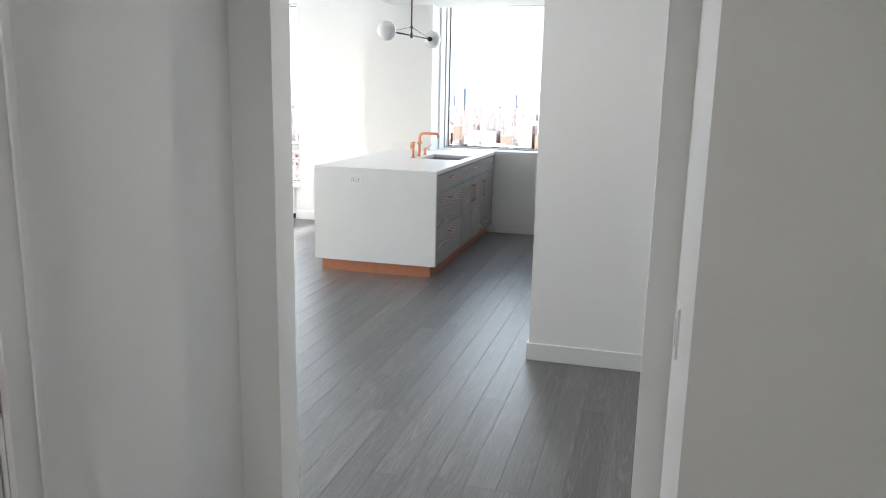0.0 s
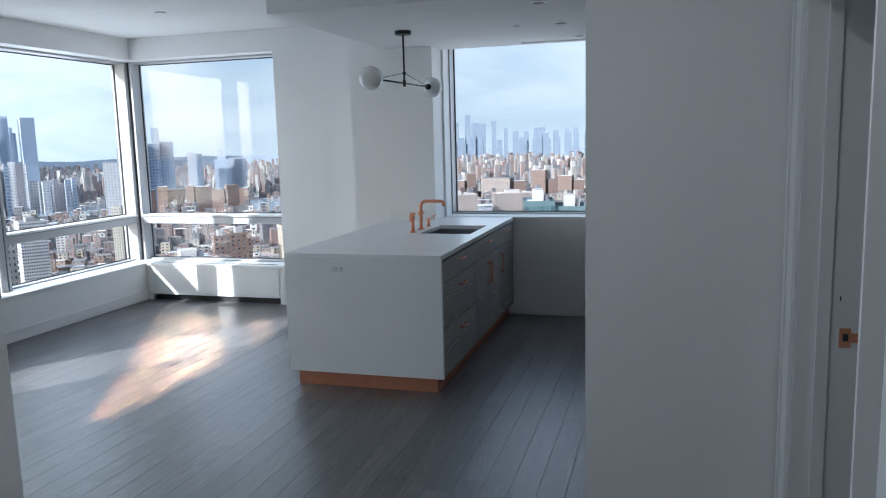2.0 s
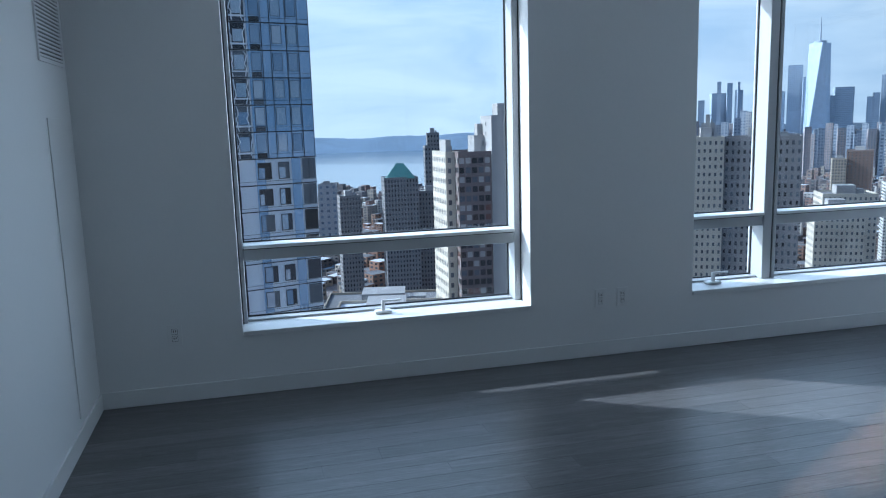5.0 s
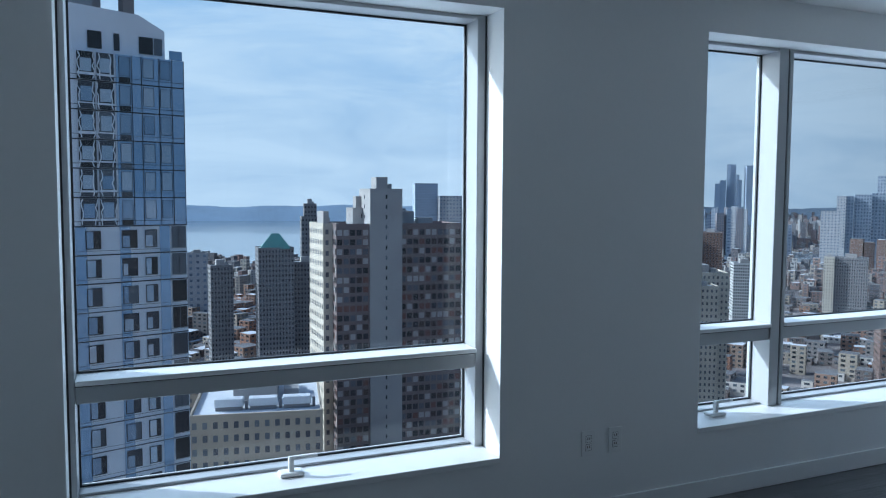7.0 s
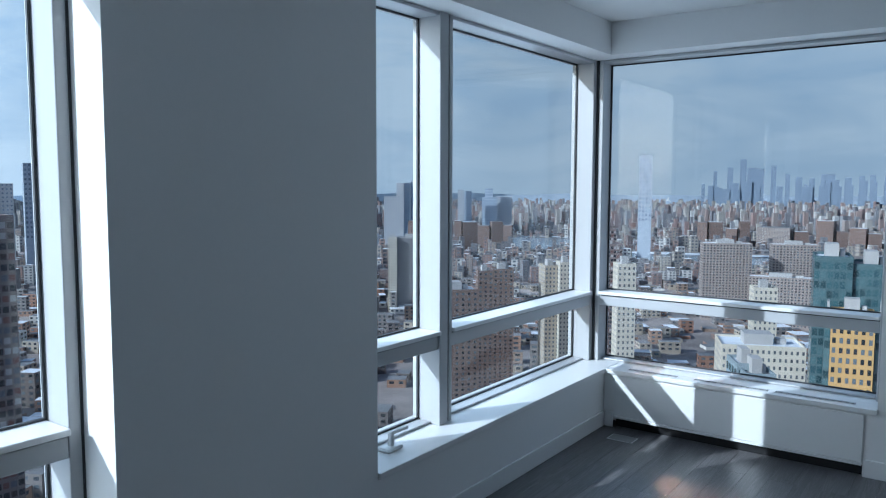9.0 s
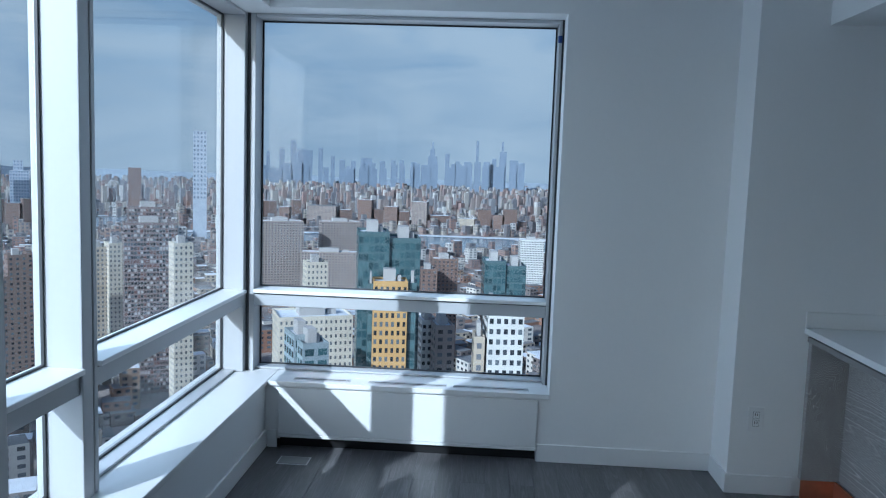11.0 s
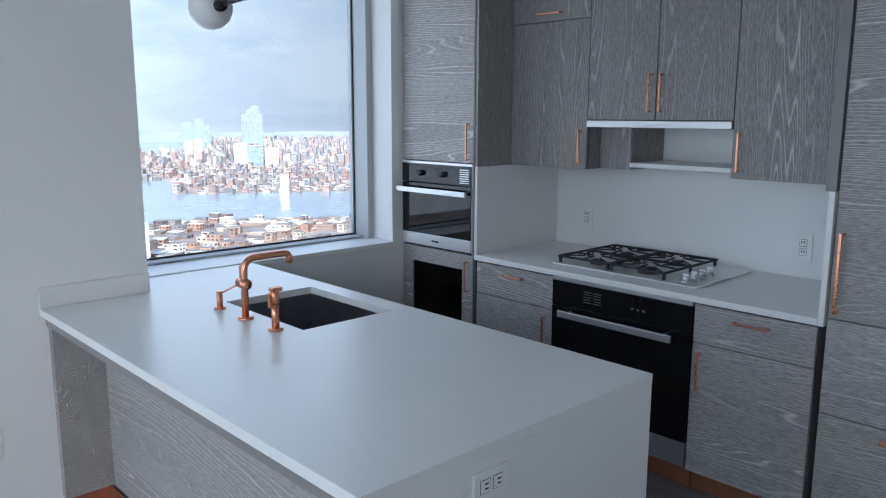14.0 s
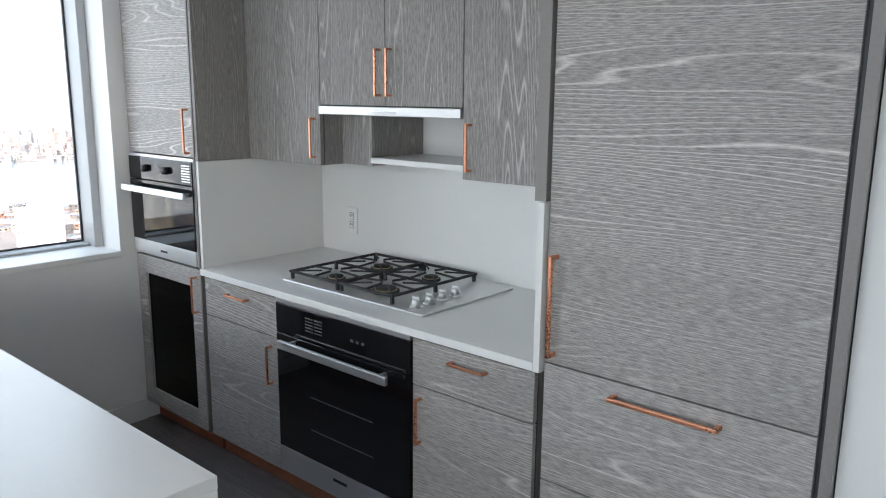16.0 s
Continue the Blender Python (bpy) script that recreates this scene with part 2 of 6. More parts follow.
def tube(bm, pts, r, seg=12):
    """Adds a bent tube through the points."""
    rings = []
    pts = [Vector(p) for p in pts]
    up = Vector((0, 1, 0))
    for i, p in enumerate(pts):
        d = (pts[min(i + 1, len(pts) - 1)] - pts[max(i - 1, 0)]).normalized()
        side = d.cross(up)
        if side.length < 1e-3:
            side = d.cross(Vector((1, 0, 0)))
        side.normalize()
        other = d.cross(side)
        rings.append([bm.verts.new(p + r * (math.cos(k * math.tau / seg) * side + math.sin(k * math.tau / seg) * other)) for k in range(seg)])
    for a, b in zip(rings, rings[1:]):
        for k in range(seg):
            bm.faces.new((a[k], a[(k + 1) % seg], b[(k + 1) % seg], b[k]))
    bm.faces.new(rings[0][::-1])
    bm.faces.new(rings[-1])
    return bm


def thing(name, at, label, category, group="", kind=""):
    """An Empty at the thing's base, which holds its parts."""
    ob = new(name)
    ob.location = at
    ob.empty_display_size = 0.1
    return tagged(ob, label, category, group, kind)


def base_of(ob):
    while ob.parent:
        ob = ob.parent
    return ob.location


def mesh(name, bm, mat, smooth=False):
    bmesh.ops.recalc_face_normals(bm, faces=bm.faces)
    me = bpy.data.meshes.new(name)
    bm.to_mesh(me)
    bm.free()
    me.materials.append(mat)
    if smooth:
        me.polygons.foreach_set("use_smooth", [True] * len(me.polygons))
    return me


def part(name, bm, mat, parent, label="", smooth=False, kind=""):
    """Links a bmesh, given in world places, as one mesh under a thing or a part."""
    bmesh.ops.translate(bm, vec=-base_of(parent), verts=bm.verts)
    ob = new(name, mesh(name, bm, mat, smooth))
    ob.parent = parent
    return tagged(ob, label, kind=kind)


def structure(name, bm, mat, label, category, smooth=False):
    return tagged(new(name, mesh(name, bm, mat, smooth)), label, category, kind="structure")


# ---------- plan ----------
WX, NY, SY, CEILZ, SOFZ = -4.046, 2.366, -4.0, 2.76, 2.458     # window walls' inner faces, ceiling, kitchen soffit
FD, GD, OUT = 0.18, 0.32, 0.42                                # depth of frames, glass and wall behind the inner face
SILL, HEAD = 0.405, 2.545
W1A, W1B, W2A, NWB = -3.152, -1.265, -0.042, -2.382              # edges of the windows
PX0, PX1, PY = -1.445, -0.66, 2.073                          # pier
KWA, KWB, KSILL = -0.64, 0.958, 0.92                         # kitchen window
EX = 1.775                                                    # wall behind the kitchen and along the hall
BWA, BWB = 2.2, 4.0                                           # window of the room off the hall

structure("floor_slab", boxes((WX - OUT, 4.6, -7.6, NY + OUT, -0.25, -0.014)), GROUT, "concrete slab beneath the dark plank floor", "floor")
structure("ceiling", boxes((WX - OUT, 4.6, -7.6, NY + OUT, CEILZ, CEILZ + 0.2)), CEIL, "smooth white painted ceiling", "ceiling")
structure("ceiling_soffit", boxes((-1.10, EX, -0.04, NY, SOFZ, CEILZ - 0.002)), CEIL, "white dropped ceiling over the kitchen", "ceiling")
structure("wall_west", boxes(
    (WX - OUT, WX, -7.6, W1A, 0, CEILZ), (WX - OUT, WX, W1A, W1B, 0, SILL - 0.03), (WX - OUT, WX, W1A, W1B, HEAD, CEILZ),
    (WX - OUT, WX, W1B, W2A, 0, CEILZ), (WX - OUT, WX, W2A, NY + OUT, 0, SILL - 0.03), (WX - OUT, WX, W2A, NY + OUT, HEAD, CEILZ)),
    PAINT, "white painted wall with two tall windows", "wall")
structure("wall_north", boxes(
    (WX, -2.445, NY + 0.14, NY + OUT, 0, 0.07), (WX, -2.445, NY, NY + OUT, 0.07, SILL - 0.03), (-2.445, NWB, NY, NY + OUT, 0, SILL - 0.03),
    (WX, NWB, NY, NY + OUT, HEAD, CEILZ), (NWB, PX1, NY, NY + OUT, 0, CEILZ),
    (PX1, KWB, NY, NY + OUT, 0, KSILL - 0.03), (PX1, KWB, NY, NY + OUT, SOFZ + 0.075, CEILZ), (PX1, KWA, NY, NY + OUT, KSILL - 0.03, SOFZ + 0.075),
    (KWB, BWA, NY, NY + OUT, 0, CEILZ), (BWA, BWB, NY, NY + OUT, 0, SILL), (BWA, BWB, NY, NY + OUT, HEAD, CEILZ), (BWB, 4.6, NY, NY + OUT, 0, CEILZ)),
    PAINT, "white painted wall with corner and kitchen windows", "wall")
structure("pier", boxes((PX0, PX1, PY, NY, 0, CEILZ)), PAINT, "white painted pier between the two windows", "wall")
structure("wall_east", boxes((EX, EX + 0.24, -1.85, NY, 0, CEILZ), (EX, EX + 0.24, -2.72, -1.85, 2.09, CEILZ),
    (EX + 0.072, EX + 0.24, -3.90, -2.72, 0, CEILZ)), PAINT, "white painted hall wall with an open doorway", "wall")
structure("wall_block", boxes((1.072, EX, -1.69, -0.925, 0, CEILZ)), PAINT, "white wall end beside the tall cabinets", "wall")
structure("wall_south", boxes((WX, 0.27, SY - 0.14, SY, 0, CEILZ), (0.27, 0.62, -3.97, -3.85, 0, CEILZ)),
    PAINT, "white painted wall behind the living room", "wall")
structure("wall_entry_left", boxes((0.27, 0.482, -4.88, -3.97, 0, CEILZ), (0.27, 0.482, -7.6, -5.76, 0, CEILZ), (0.27, 0.482, -5.76, -4.88, 2.09, CEILZ)),
    PAINT, "white painted entry wall with a closed door", "wall")
structure("wall_entry_right", boxes((1.79, EX + 0.24, -4.725, -4.05, 0, CEILZ)), PAINT, "white painted entry wall with a light switch", "wall")
structure("wall_nib", boxes((1.716, EX + 0.24, -4.05, -3.90, 0, CEILZ)), PAINT, "white wall nib beside the opening", "wall")
structure("wall_entry_side", boxes((EX + 0.24, 3.2, -4.725, -4.53, 0, CEILZ)), PAINT, "white painted side wall of the entry", "wall")
structure("wall_entry_back", boxes((0.482, 3.2, -7.6, -7.46, 0, CEILZ), (3.2, 3.34, -7.6, -4.53, 0, CEILZ)), PAINT, "white painted walls behind the entry", "wall")
structure("wall_bedroom", boxes((4.46, 4.6, -4.40, NY, 0, CEILZ), (EX + 0.24, 4.6, -4.53, -4.40, 0, CEILZ)), PAINT, "white painted walls of the room off the hall", "wall")
structure("wall_closet", boxes((0.12, 0.27, -5.80, -4.84, 0, CEILZ)), PAINT, "plain closet wall behind the entry door", "wall")


def skirting(name, specs):
    structure(name, boxes(*specs, bevel=0.003), TRIM, "white painted flat baseboard", "baseboard")


B, T = 0.105, 0.013
skirting("baseboard_west", [(WX, WX + T, SY + T, NY - T, 0.001, B)])
skirting("baseboard_north", [(-2.44, PX0 - T, NY - T, NY, 0.001, B), (0.03, 1.03, NY - T, NY, 0.001, B), (WX + T, -3.972, NY - T, NY, 0.001, B)])
skirting("baseboard_pier", [(PX0 - T, -1.105, PY - T, PY, 0.001, B), (PX0 - T, PX0, PY, NY - T, 0.001, B)])
skirting("baseboard_block", [(1.072 - T, EX, -1.69 - T, -1.69, 0.001, B), (1.072 - T, 1.072, -1.69, -0.93, 0.001, B)])
skirting("baseboard_south", [(WX + T, 0.27, SY, SY + T, 0.001, B), (0.27, 0.62 + T, -3.85, -3.85 + T, 0.001, B), (0.62, 0.62 + T, -3.97, -3.85, 0.001, B)])
skirting("baseboard_hall", [(EX + 0.072 - T * 0.2, EX + 0.072, -3.90, -2.82, 0.001, B)])
skirting("baseboard_entry", [(0.482, 0.482 + T, -4.79, -3.97, 0.001, B), (1.79 - T, 1.79, -4.725, -4.05, 0.001, B), (1.79 - T, 3.2, -4.725 - T, -4.725, 0.001, B)])

# ---------- windows ----------
def spot(side, u0, u1, d0, d1, z0, z1):
    """A box on a window wall: u along the wall, d outwards from its inner face."""
    return (WX - d1, WX - d0, u0, u1, z0, z1) if side == "west" else (u0, u1, NY + d0, NY + d1, z0, z1)


def bar(win, name, side, *dims, label="", mat=None, bevel=0.004):
    return part(name, boxes(spot(side, *dims), bevel=bevel), mat or FRAME, win, label)


def pane(win, side, u0, u1, z0, z1):
    """One sheet of glass with its dark gasket."""
    g = part("pane", boxes(spot(side, u0, u1, GD, GD + 0.012, z0, z1)), GLASS, win, "clear window glass")
    g.visible_shadow = False
    e = 0.009
    part("gasket", boxes(spot(side, u0, u0 + e, GD - 0.012, GD - 0.001, z0, z1), spot(side, u1 - e, u1, GD - 0.012, GD - 0.001, z0, z1),
                         spot(side, u0 + e, u1 - e, GD - 0.012, GD - 0.001, z0, z0 + e), spot(side, u0 + e, u1 - e, GD - 0.012, GD - 0.001, z1 - e, z1)), GASKET_AND_SHADE, win, "thin dark rubber gasket")


def crank(win, side, u):
    """The white fold-down crank that opens the lower light."""
    c = part("crank_base", boxes(spot(side, u - 0.055, u + 0.055, FD - 0.07, FD + 0.005, SILL + 0.001, SILL + 0.022), bevel=0.009), PLASTIC, win, "white window crank")
    bm = boxes(spot(side, u - 0.012, u + 0.012, FD - 0.05, FD - 0.025, SILL + 0.02, SILL + 0.085), bevel=0.004)
    box(bm, *spot(side, u - 0.01, u + 0.12, FD - 0.048, FD - 0.03, SILL + 0.075, SILL + 0.09), bevel=0.004)
    part("crank_arm", bm, PLASTIC, c)


TZ0, TZ1 = 0.812, 0.912

def window(name, side, lights, z0, z1, label, transom=True, cranks=()):
    """A fixed window. lights: (u0, u1) of each pane; frames fill what lies between them."""
    at = spot(side, lights[0][0], lights[0][0], FD, FD, z0, z0)
    w = thing(name, (at[0], at[2], z0), label, "window", kind="structure")
    for u0, u1 in lights:
        bar(w, "head_rail", side, u0, u1, FD, GD + 0.03, z1 - 0.02, z1 - 0.001)
        bar(w, "bottom_rail", side, u0, u1, FD + 0.05, GD + 0.03, z0 + 0.001, z0 + 0.014)
        if transom:
            bar(w, "transom", side, u0, u1, FD, GD + 0.03, TZ0, TZ1 - 0.03)
            bar(w, "transom_lip", side, u0, u1, FD - 0.022, GD + 0.03, TZ1 - 0.022, TZ1, mat=TRIM)
            # dark strip painted in as the shade under the lip
            bar(w, "transom_gap", side, u0, u1, FD + 0.004, GD + 0.02, TZ1 - 0.03, TZ1 - 0.022, mat=GASKET_AND_SHADE, bevel=0)
            pane(w, side, u0, u1, TZ1, z1 - 0.02)
            pane(w, side, u0, u1, z0 + 0.014, TZ0)
        else:
            pane(w, side, u0, u1, z0 + 0.014, z1 - 0.02)
    for u in cranks:
        crank(w, side, u)
    return w


w1 = window("window_1", "west", [(W1A + 0.032, W1B - 0.05)], SILL, HEAD, "tall white-framed window with a low transom", cranks=[-2.25])
for u, v, g in ((W1A, W1A + 0.031, W1A), (W1B - 0.049, W1B, W1B - 0.008)):
    bar(w1, "jamb", "west", u + 0.001, v - 0.001, FD, GD + 0.03, SILL, HEAD)
    # solid dark strip drawn as the jamb's shadow gap
    bar(w1, "shadow_gap", "west", g, g + 0.008, FD - 0.004, FD + 0.01, SILL, HEAD, mat=GASKET_AND_SHADE, bevel=0)
part("sill_board", boxes((WX - OUT + 0.02, WX + 0.014, W1A + 0.002, W1B - 0.002, SILL - 0.03, SILL), bevel=0.004), TRIM, w1, "white painted sill")

w2 = window("window_2", "west", [(W2A + 0.05, 0.652), (0.77, NY + FD - 0.05)], SILL, HEAD, "tall white-framed corner window with a deep mullion", cranks=[0.22])
bar(w2, "jamb", "west", W2A + 0.001, W2A + 0.049, FD, GD + 0.03, SILL, HEAD)
bar(w2, "mullion", "west", 0.653, 0.725, FD - 0.01, GD + 0.03, SILL, HEAD)
# one dark strip for the gasket and the shaded narrow face
bar(w2, "mullion_gap", "west", 0.726, 0.739, FD, GD + 0.02, SILL, HEAD, mat=GASKET_AND_SHADE, bevel=0)
bar(w2, "mullion", "west", 0.740, 0.769, FD - 0.006, GD + 0.03, SILL, HEAD)
part("sill_board", boxes((WX - OUT + 0.02, WX + 0.014, W2A + 0.002, NY + GD, SILL - 0.03, SILL), bevel=0.004), TRIM, w2, "white painted sill")

w3 = window("window_3", "north", [(WX - FD + 0.05, NWB - 0.03)], SILL, HEAD, "tall white-framed corner window over the convector")
bar(w3, "corner_post", "north", WX - GD - 0.03, WX - FD - 0.001, FD - 0.048, GD + 0.03, SILL + 0.001, HEAD - 0.001)
bar(w3, "corner_gap", "north", WX - FD, WX - FD + 0.016, FD - 0.004, FD + 0.1, SILL, HEAD, mat=GASKET_AND_SHADE, bevel=0)
bar(w3, "corner_jamb", "north", WX - FD + 0.017, WX - FD + 0.049, FD, GD + 0.03, SILL, HEAD)
bar(w3, "jamb", "north", NWB - 0.029, NWB - 0.001, FD, GD + 0.03, SILL, HEAD)
# shadow gap drawn as a solid dark strip
bar(w3, "shadow_gap", "north", NWB - 0.012, NWB - 0.001, FD - 0.004, FD + 0.01, SILL, HEAD, mat=GASKET_AND_SHADE, bevel=0)
bar(w3, "blind_clip", "north", NWB - 0.035, NWB - 0.012, FD - 0.02, FD - 0.003, HEAD - 0.13, HEAD - 0.09, label="small blue protective clip", mat=material("blue_film", (0.02, 0.05, 0.2), 0.4))

w4 = window("window_4", "north", [(KWA + 0.015, KWB - 0.045)], KSILL, SOFZ + 0.075, "wide single-pane kitchen window with a white frame", transom=False)
bar(w4, "jamb", "north", KWB - 0.044, KWB - 0.001, FD, GD + 0.03, KSILL, SOFZ + 0.074)
bar(w4, "jamb", "north", KWA + 0.001, KWA + 0.014, FD, GD + 0.03, KSILL, SOFZ + 0.074)
part("sill_board", boxes((KWA - 0.05, KWB - 0.002, NY - 0.012, NY + OUT - 0.02, KSILL - 0.03, KSILL), bevel=0.004), TRIM, w4, "white painted sill")

w5 = window("window_5", "north", [(BWA + 0.05, BWB - 0.05)], SILL, HEAD, "white-framed window of the room off the hall")
for u in (BWA, BWB - 0.05):
    bar(w5, "jamb", "north", u + 0.001, u + 0.049, FD, GD + 0.03, SILL, HEAD)

# convector beneath the corner window
cv = thing("convector_cover", (-3.28, NY, 0), "white convector cover with slotted sill beneath the window", "convector", kind="structure")
SB0 = WX + 0.016
part("sill_board", boxes((SB0, NWB - 0.0, NY - 0.02, NY + FD - 0.06, SILL - 0.03, SILL - 0.001), (SB0, NWB - 0.002, NY + FD - 0.06, NY + GD, SILL - 0.03, SILL - 0.001), bevel=0.003), TRIM, cv, "white painted sill")
part("front_panel", boxes((-3.965, -2.447, NY - 0.012, NY - 0.001, 0.085, SILL - 0.04), bevel=0.003), TRIM, cv, "white enamelled panel")
# added black block darkens the recess in place of shade
part("recess_shade_block", boxes((-3.963, -2.449, NY + 0.03, NY + 0.138, 0.001, 0.066)), BLACK, cv, "black block that paints the shade of the recess")
part("bottom_lip", boxes((-3.965, -2.447, NY - 0.018, NY - 0.001, 0.066, 0.083), bevel=0.003), TRIM, cv)
for g0, g1 in ((-3.89, -3.55), (-3.44, -2.98), (-2.94, -2.50)):
    for k in range(3):
        y = NY + 0.03 + 0.022 * k
        part("grille_slot", boxes((g0, g1, y, y + 0.008, SILL - 0.0005, SILL + 0.0012)), SLOT if k == 1 else FRAME, cv)

# ---------- island ----------
def pull(parent, face, x, a, b, z0, z1, out=0.032, w=0.009):
    """A square copper bar pull on a face at x, between (a, z0) and (b, z1). face: -1 or 1, the way the face looks."""
    bm = bmesh.new()
    x1 = x + face * out
    lo, hi = sorted((x1 - face * w, x1))
    upright = abs(z1 - z0) > abs(b - a)
    if upright:
        box(bm, lo, hi, a - w / 2, a + w / 2, z0, z1, bevel=0.002)
        ends = [(a - w / 2, a + w / 2, z0, z0 + w), (a - w / 2, a + w / 2, z1 - w, z1)]
    else:
        box(bm, lo, hi, a, b, z0 - w / 2, z0 + w / 2, bevel=0.002)
        ends = [(a, a + w, z0 - w / 2, z0 + w / 2), (b - w, b, z0 - w / 2, z0 + w / 2)]
    for e in ends:
        p, q = sorted((x, x1 - face * w * 0.5))
        box(bm, p, q, *e)
    return part("handle", bm, COPPER, parent, "slim copper bar handle")


def front(parent, name, face, x, y0, y1, z0, z1, mat, label="", thick=0.02):
    """A flat door or drawer front."""
    g = 0.0022
    lo, hi = sorted((x, x - face * thick))
    leaf = part(name, boxes((lo, hi, y0 + g, y1 - g, z0 + g, z1 - g), bevel=0.0015), mat, parent, label)
    # dark sheet behind the leaf paints the shade in its joints
    lo, hi = sorted((x - face * (thick + 0.0004), x - face * (thick + 0.0014)))
    part("joint_shade_sheet", boxes((lo, hi, y0 + 0.0003, y1 - 0.0003, z0 + 0.0003, z1 - 0.0003)), GASKET_AND_SHADE, leaf)
    return leaf


ITOP = 0.914
SX0, SX1, SY0, SY1 = -0.505, -0.09, 1.105, 1.68          # sink opening
top = thing("island_countertop", (-0.55, 0, 0.1), "pale grey quartz waterfall countertop with an undermounted sink opening", "countertop")
def slab_with_hole(xs, ys, z0, z1):
    """A slab over a 3 x 3 grid of cells whose middle cell is open."""
    bm = bmesh.new()
    v = {(i, j, k): bm.verts.new((xs[i], ys[j], z)) for i in range(4) for j in range(4) for k, z in enumerate((z0, z1))}
    for i in range(3):
        for j in range(3):
            if (i, j) != (1, 1):
                for k in (0, 1):
                    bm.faces.new([v[p] for p in ((i, j, k), (i + 1, j, k), (i + 1, j + 1, k), (i, j + 1, k))])
    for n in range(3):
        for a, b in (((n, 0), (n + 1, 0)), ((n, 3), (n + 1, 3)), ((0, n), (0, n + 1)), ((3, n), (3, n + 1))):
            bm.faces.new([v[p] for p in ((*a, 0), (*b, 0), (*b, 1), (*a, 1))])
    for a, b in (((1, 1), (2, 1)), ((1, 2), (2, 2)), ((1, 1), (1, 2)), ((2, 1), (2, 2))):
        bm.faces.new([v[p] for p in ((*a, 0), (*b, 0), (*b, 1), (*a, 1))])
    return bm


part("worktop", slab_with_hole((-1.10, SX0, SX1, 0.0), (0.0, SY0, SY1, PY - 0.001), ITOP - 0.03, ITOP), QUARTZ, top)
part("worktop_return", boxes((PX1 + 0.002, 0.0, PY, NY - 0.001, ITOP - 0.03, ITOP)), QUARTZ, top)
part("waterfall_end", boxes((-1.10, 0.0, 0.0, 0.03, 0.105, ITOP - 0.0305), bevel=0.002), QUARTZ, top, "quartz waterfall panel")
part("upstand", boxes((-1.10, PX1, PY - 0.014, PY - 0.001, ITOP + 0.0005, ITOP + 0.085), bevel=0.002), QUARTZ, top, "low quartz upstand against the pier")

isl = thing("island_cabinet", (-0.45, 0.1, 0), "grey limed oak island cabinet on a copper kick plate", "cabinet")
part("carcass", boxes((-0.86, -0.022, 0.032, SY0 - 0.05, 0.105, ITOP - 0.032), (-0.86, -0.022, SY1 + 0.05, PY - 0.03, 0.105, ITOP - 0.032), (-0.685, -0.022, PY - 0.03, NY - 0.014, 0.105, ITOP - 0.032),
                      (-0.86, SX0 - 0.04, SY0 - 0.05, SY1 + 0.05, 0.105, ITOP - 0.032), (SX1 + 0.02, -0.022, SY0 - 0.05, SY1 + 0.05, 0.105, ITOP - 0.032)), OAK_EDGE, isl)
part("back_panel", boxes((-0.88, -0.862, 0.034, PY - 0.045, 0.105, ITOP - 0.05), bevel=0.002), OAK_H, isl, "grey oak back panel")
part("end_panel", boxes((-1.075, -0.862, PY - 0.043, PY - 0.003, 0.105, ITOP - 0.05), bevel=0.002), OAK_H, isl, "grey oak end panel against the pier")
part("apron", boxes((-1.082, -1.062, 0.034, PY - 0.002, ITOP - 0.074, ITOP - 0.046), bevel=0.002), OAK_EDGE, isl, "grey oak strip beneath the worktop edge")
part("leg_strip", boxes((-1.082, -1.062, 0.034, 0.075, 0.105, ITOP - 0.076), bevel=0.002), OAK_EDGE, isl, "grey oak strip along the waterfall end")
# dark filler painted in as shade beneath the worktop edge
part("shadow_line", boxes((-1.07, -0.86, 0.034, PY - 0.002, ITOP - 0.045, ITOP - 0.031)), GASKET_AND_SHADE, isl)
part("kick_plate", boxes((-1.05, -0.055, 0.045, 0.055, 0.001, 0.104), (-0.065, -0.055, 0.055, NY - 0.014, 0.001, 0.104), (-0.90, -0.89, 0.055, PY - 0.03, 0.001, 0.104),
                         (-1.05, -0.90, 0.055, 0.06, 0.001, 0.104), (-1.07, -0.90, PY - 0.04, PY - 0.03, 0.001, 0.104)), COPPER_SHEET, isl, "copper kick plate")
for y0, y1 in ((0.034, 0.90), (0.90, 1.755), (1.755, 2.355)):
    d = front(isl, "drawer", 1, 0.0 - 0.004, y0, y1, 0.722, ITOP - 0.045, OAK_H, "grey oak drawer front")
    pull(d, 1, -0.004, (y0 + y1) / 2 - 0.06, (y0 + y1) / 2 + 0.06, 0.83, 0.83)
for z0, z1 in ((0.42, 0.722), (0.107, 0.42)):
    d = front(isl, "drawer", 1, -0.004, 0.034, 0.90, z0, z1, OAK_H, "grey oak drawer front")
    pull(d, 1, -0.004, 0.43, 0.56, z1 - 0.07, z1 - 0.07)
for y0, y1, h in ((0.90, 1.327, 1.30), (1.327, 1.755, 1.36), (1.755, 2.355, 1.80)):
    d = front(isl, "door", 1, -0.004, y0, y1, 0.107, 0.722, OAK_H, "grey oak door")
    pull(d, 1, -0.004, h, h, 0.50, 0.66)

sk = thing("sink", ((SX0 + SX1) / 2, (SY0 + SY1) / 2, 0.68), "undermounted satin stainless steel sink basin", "sink")
o, zb = 0.012, 0.69
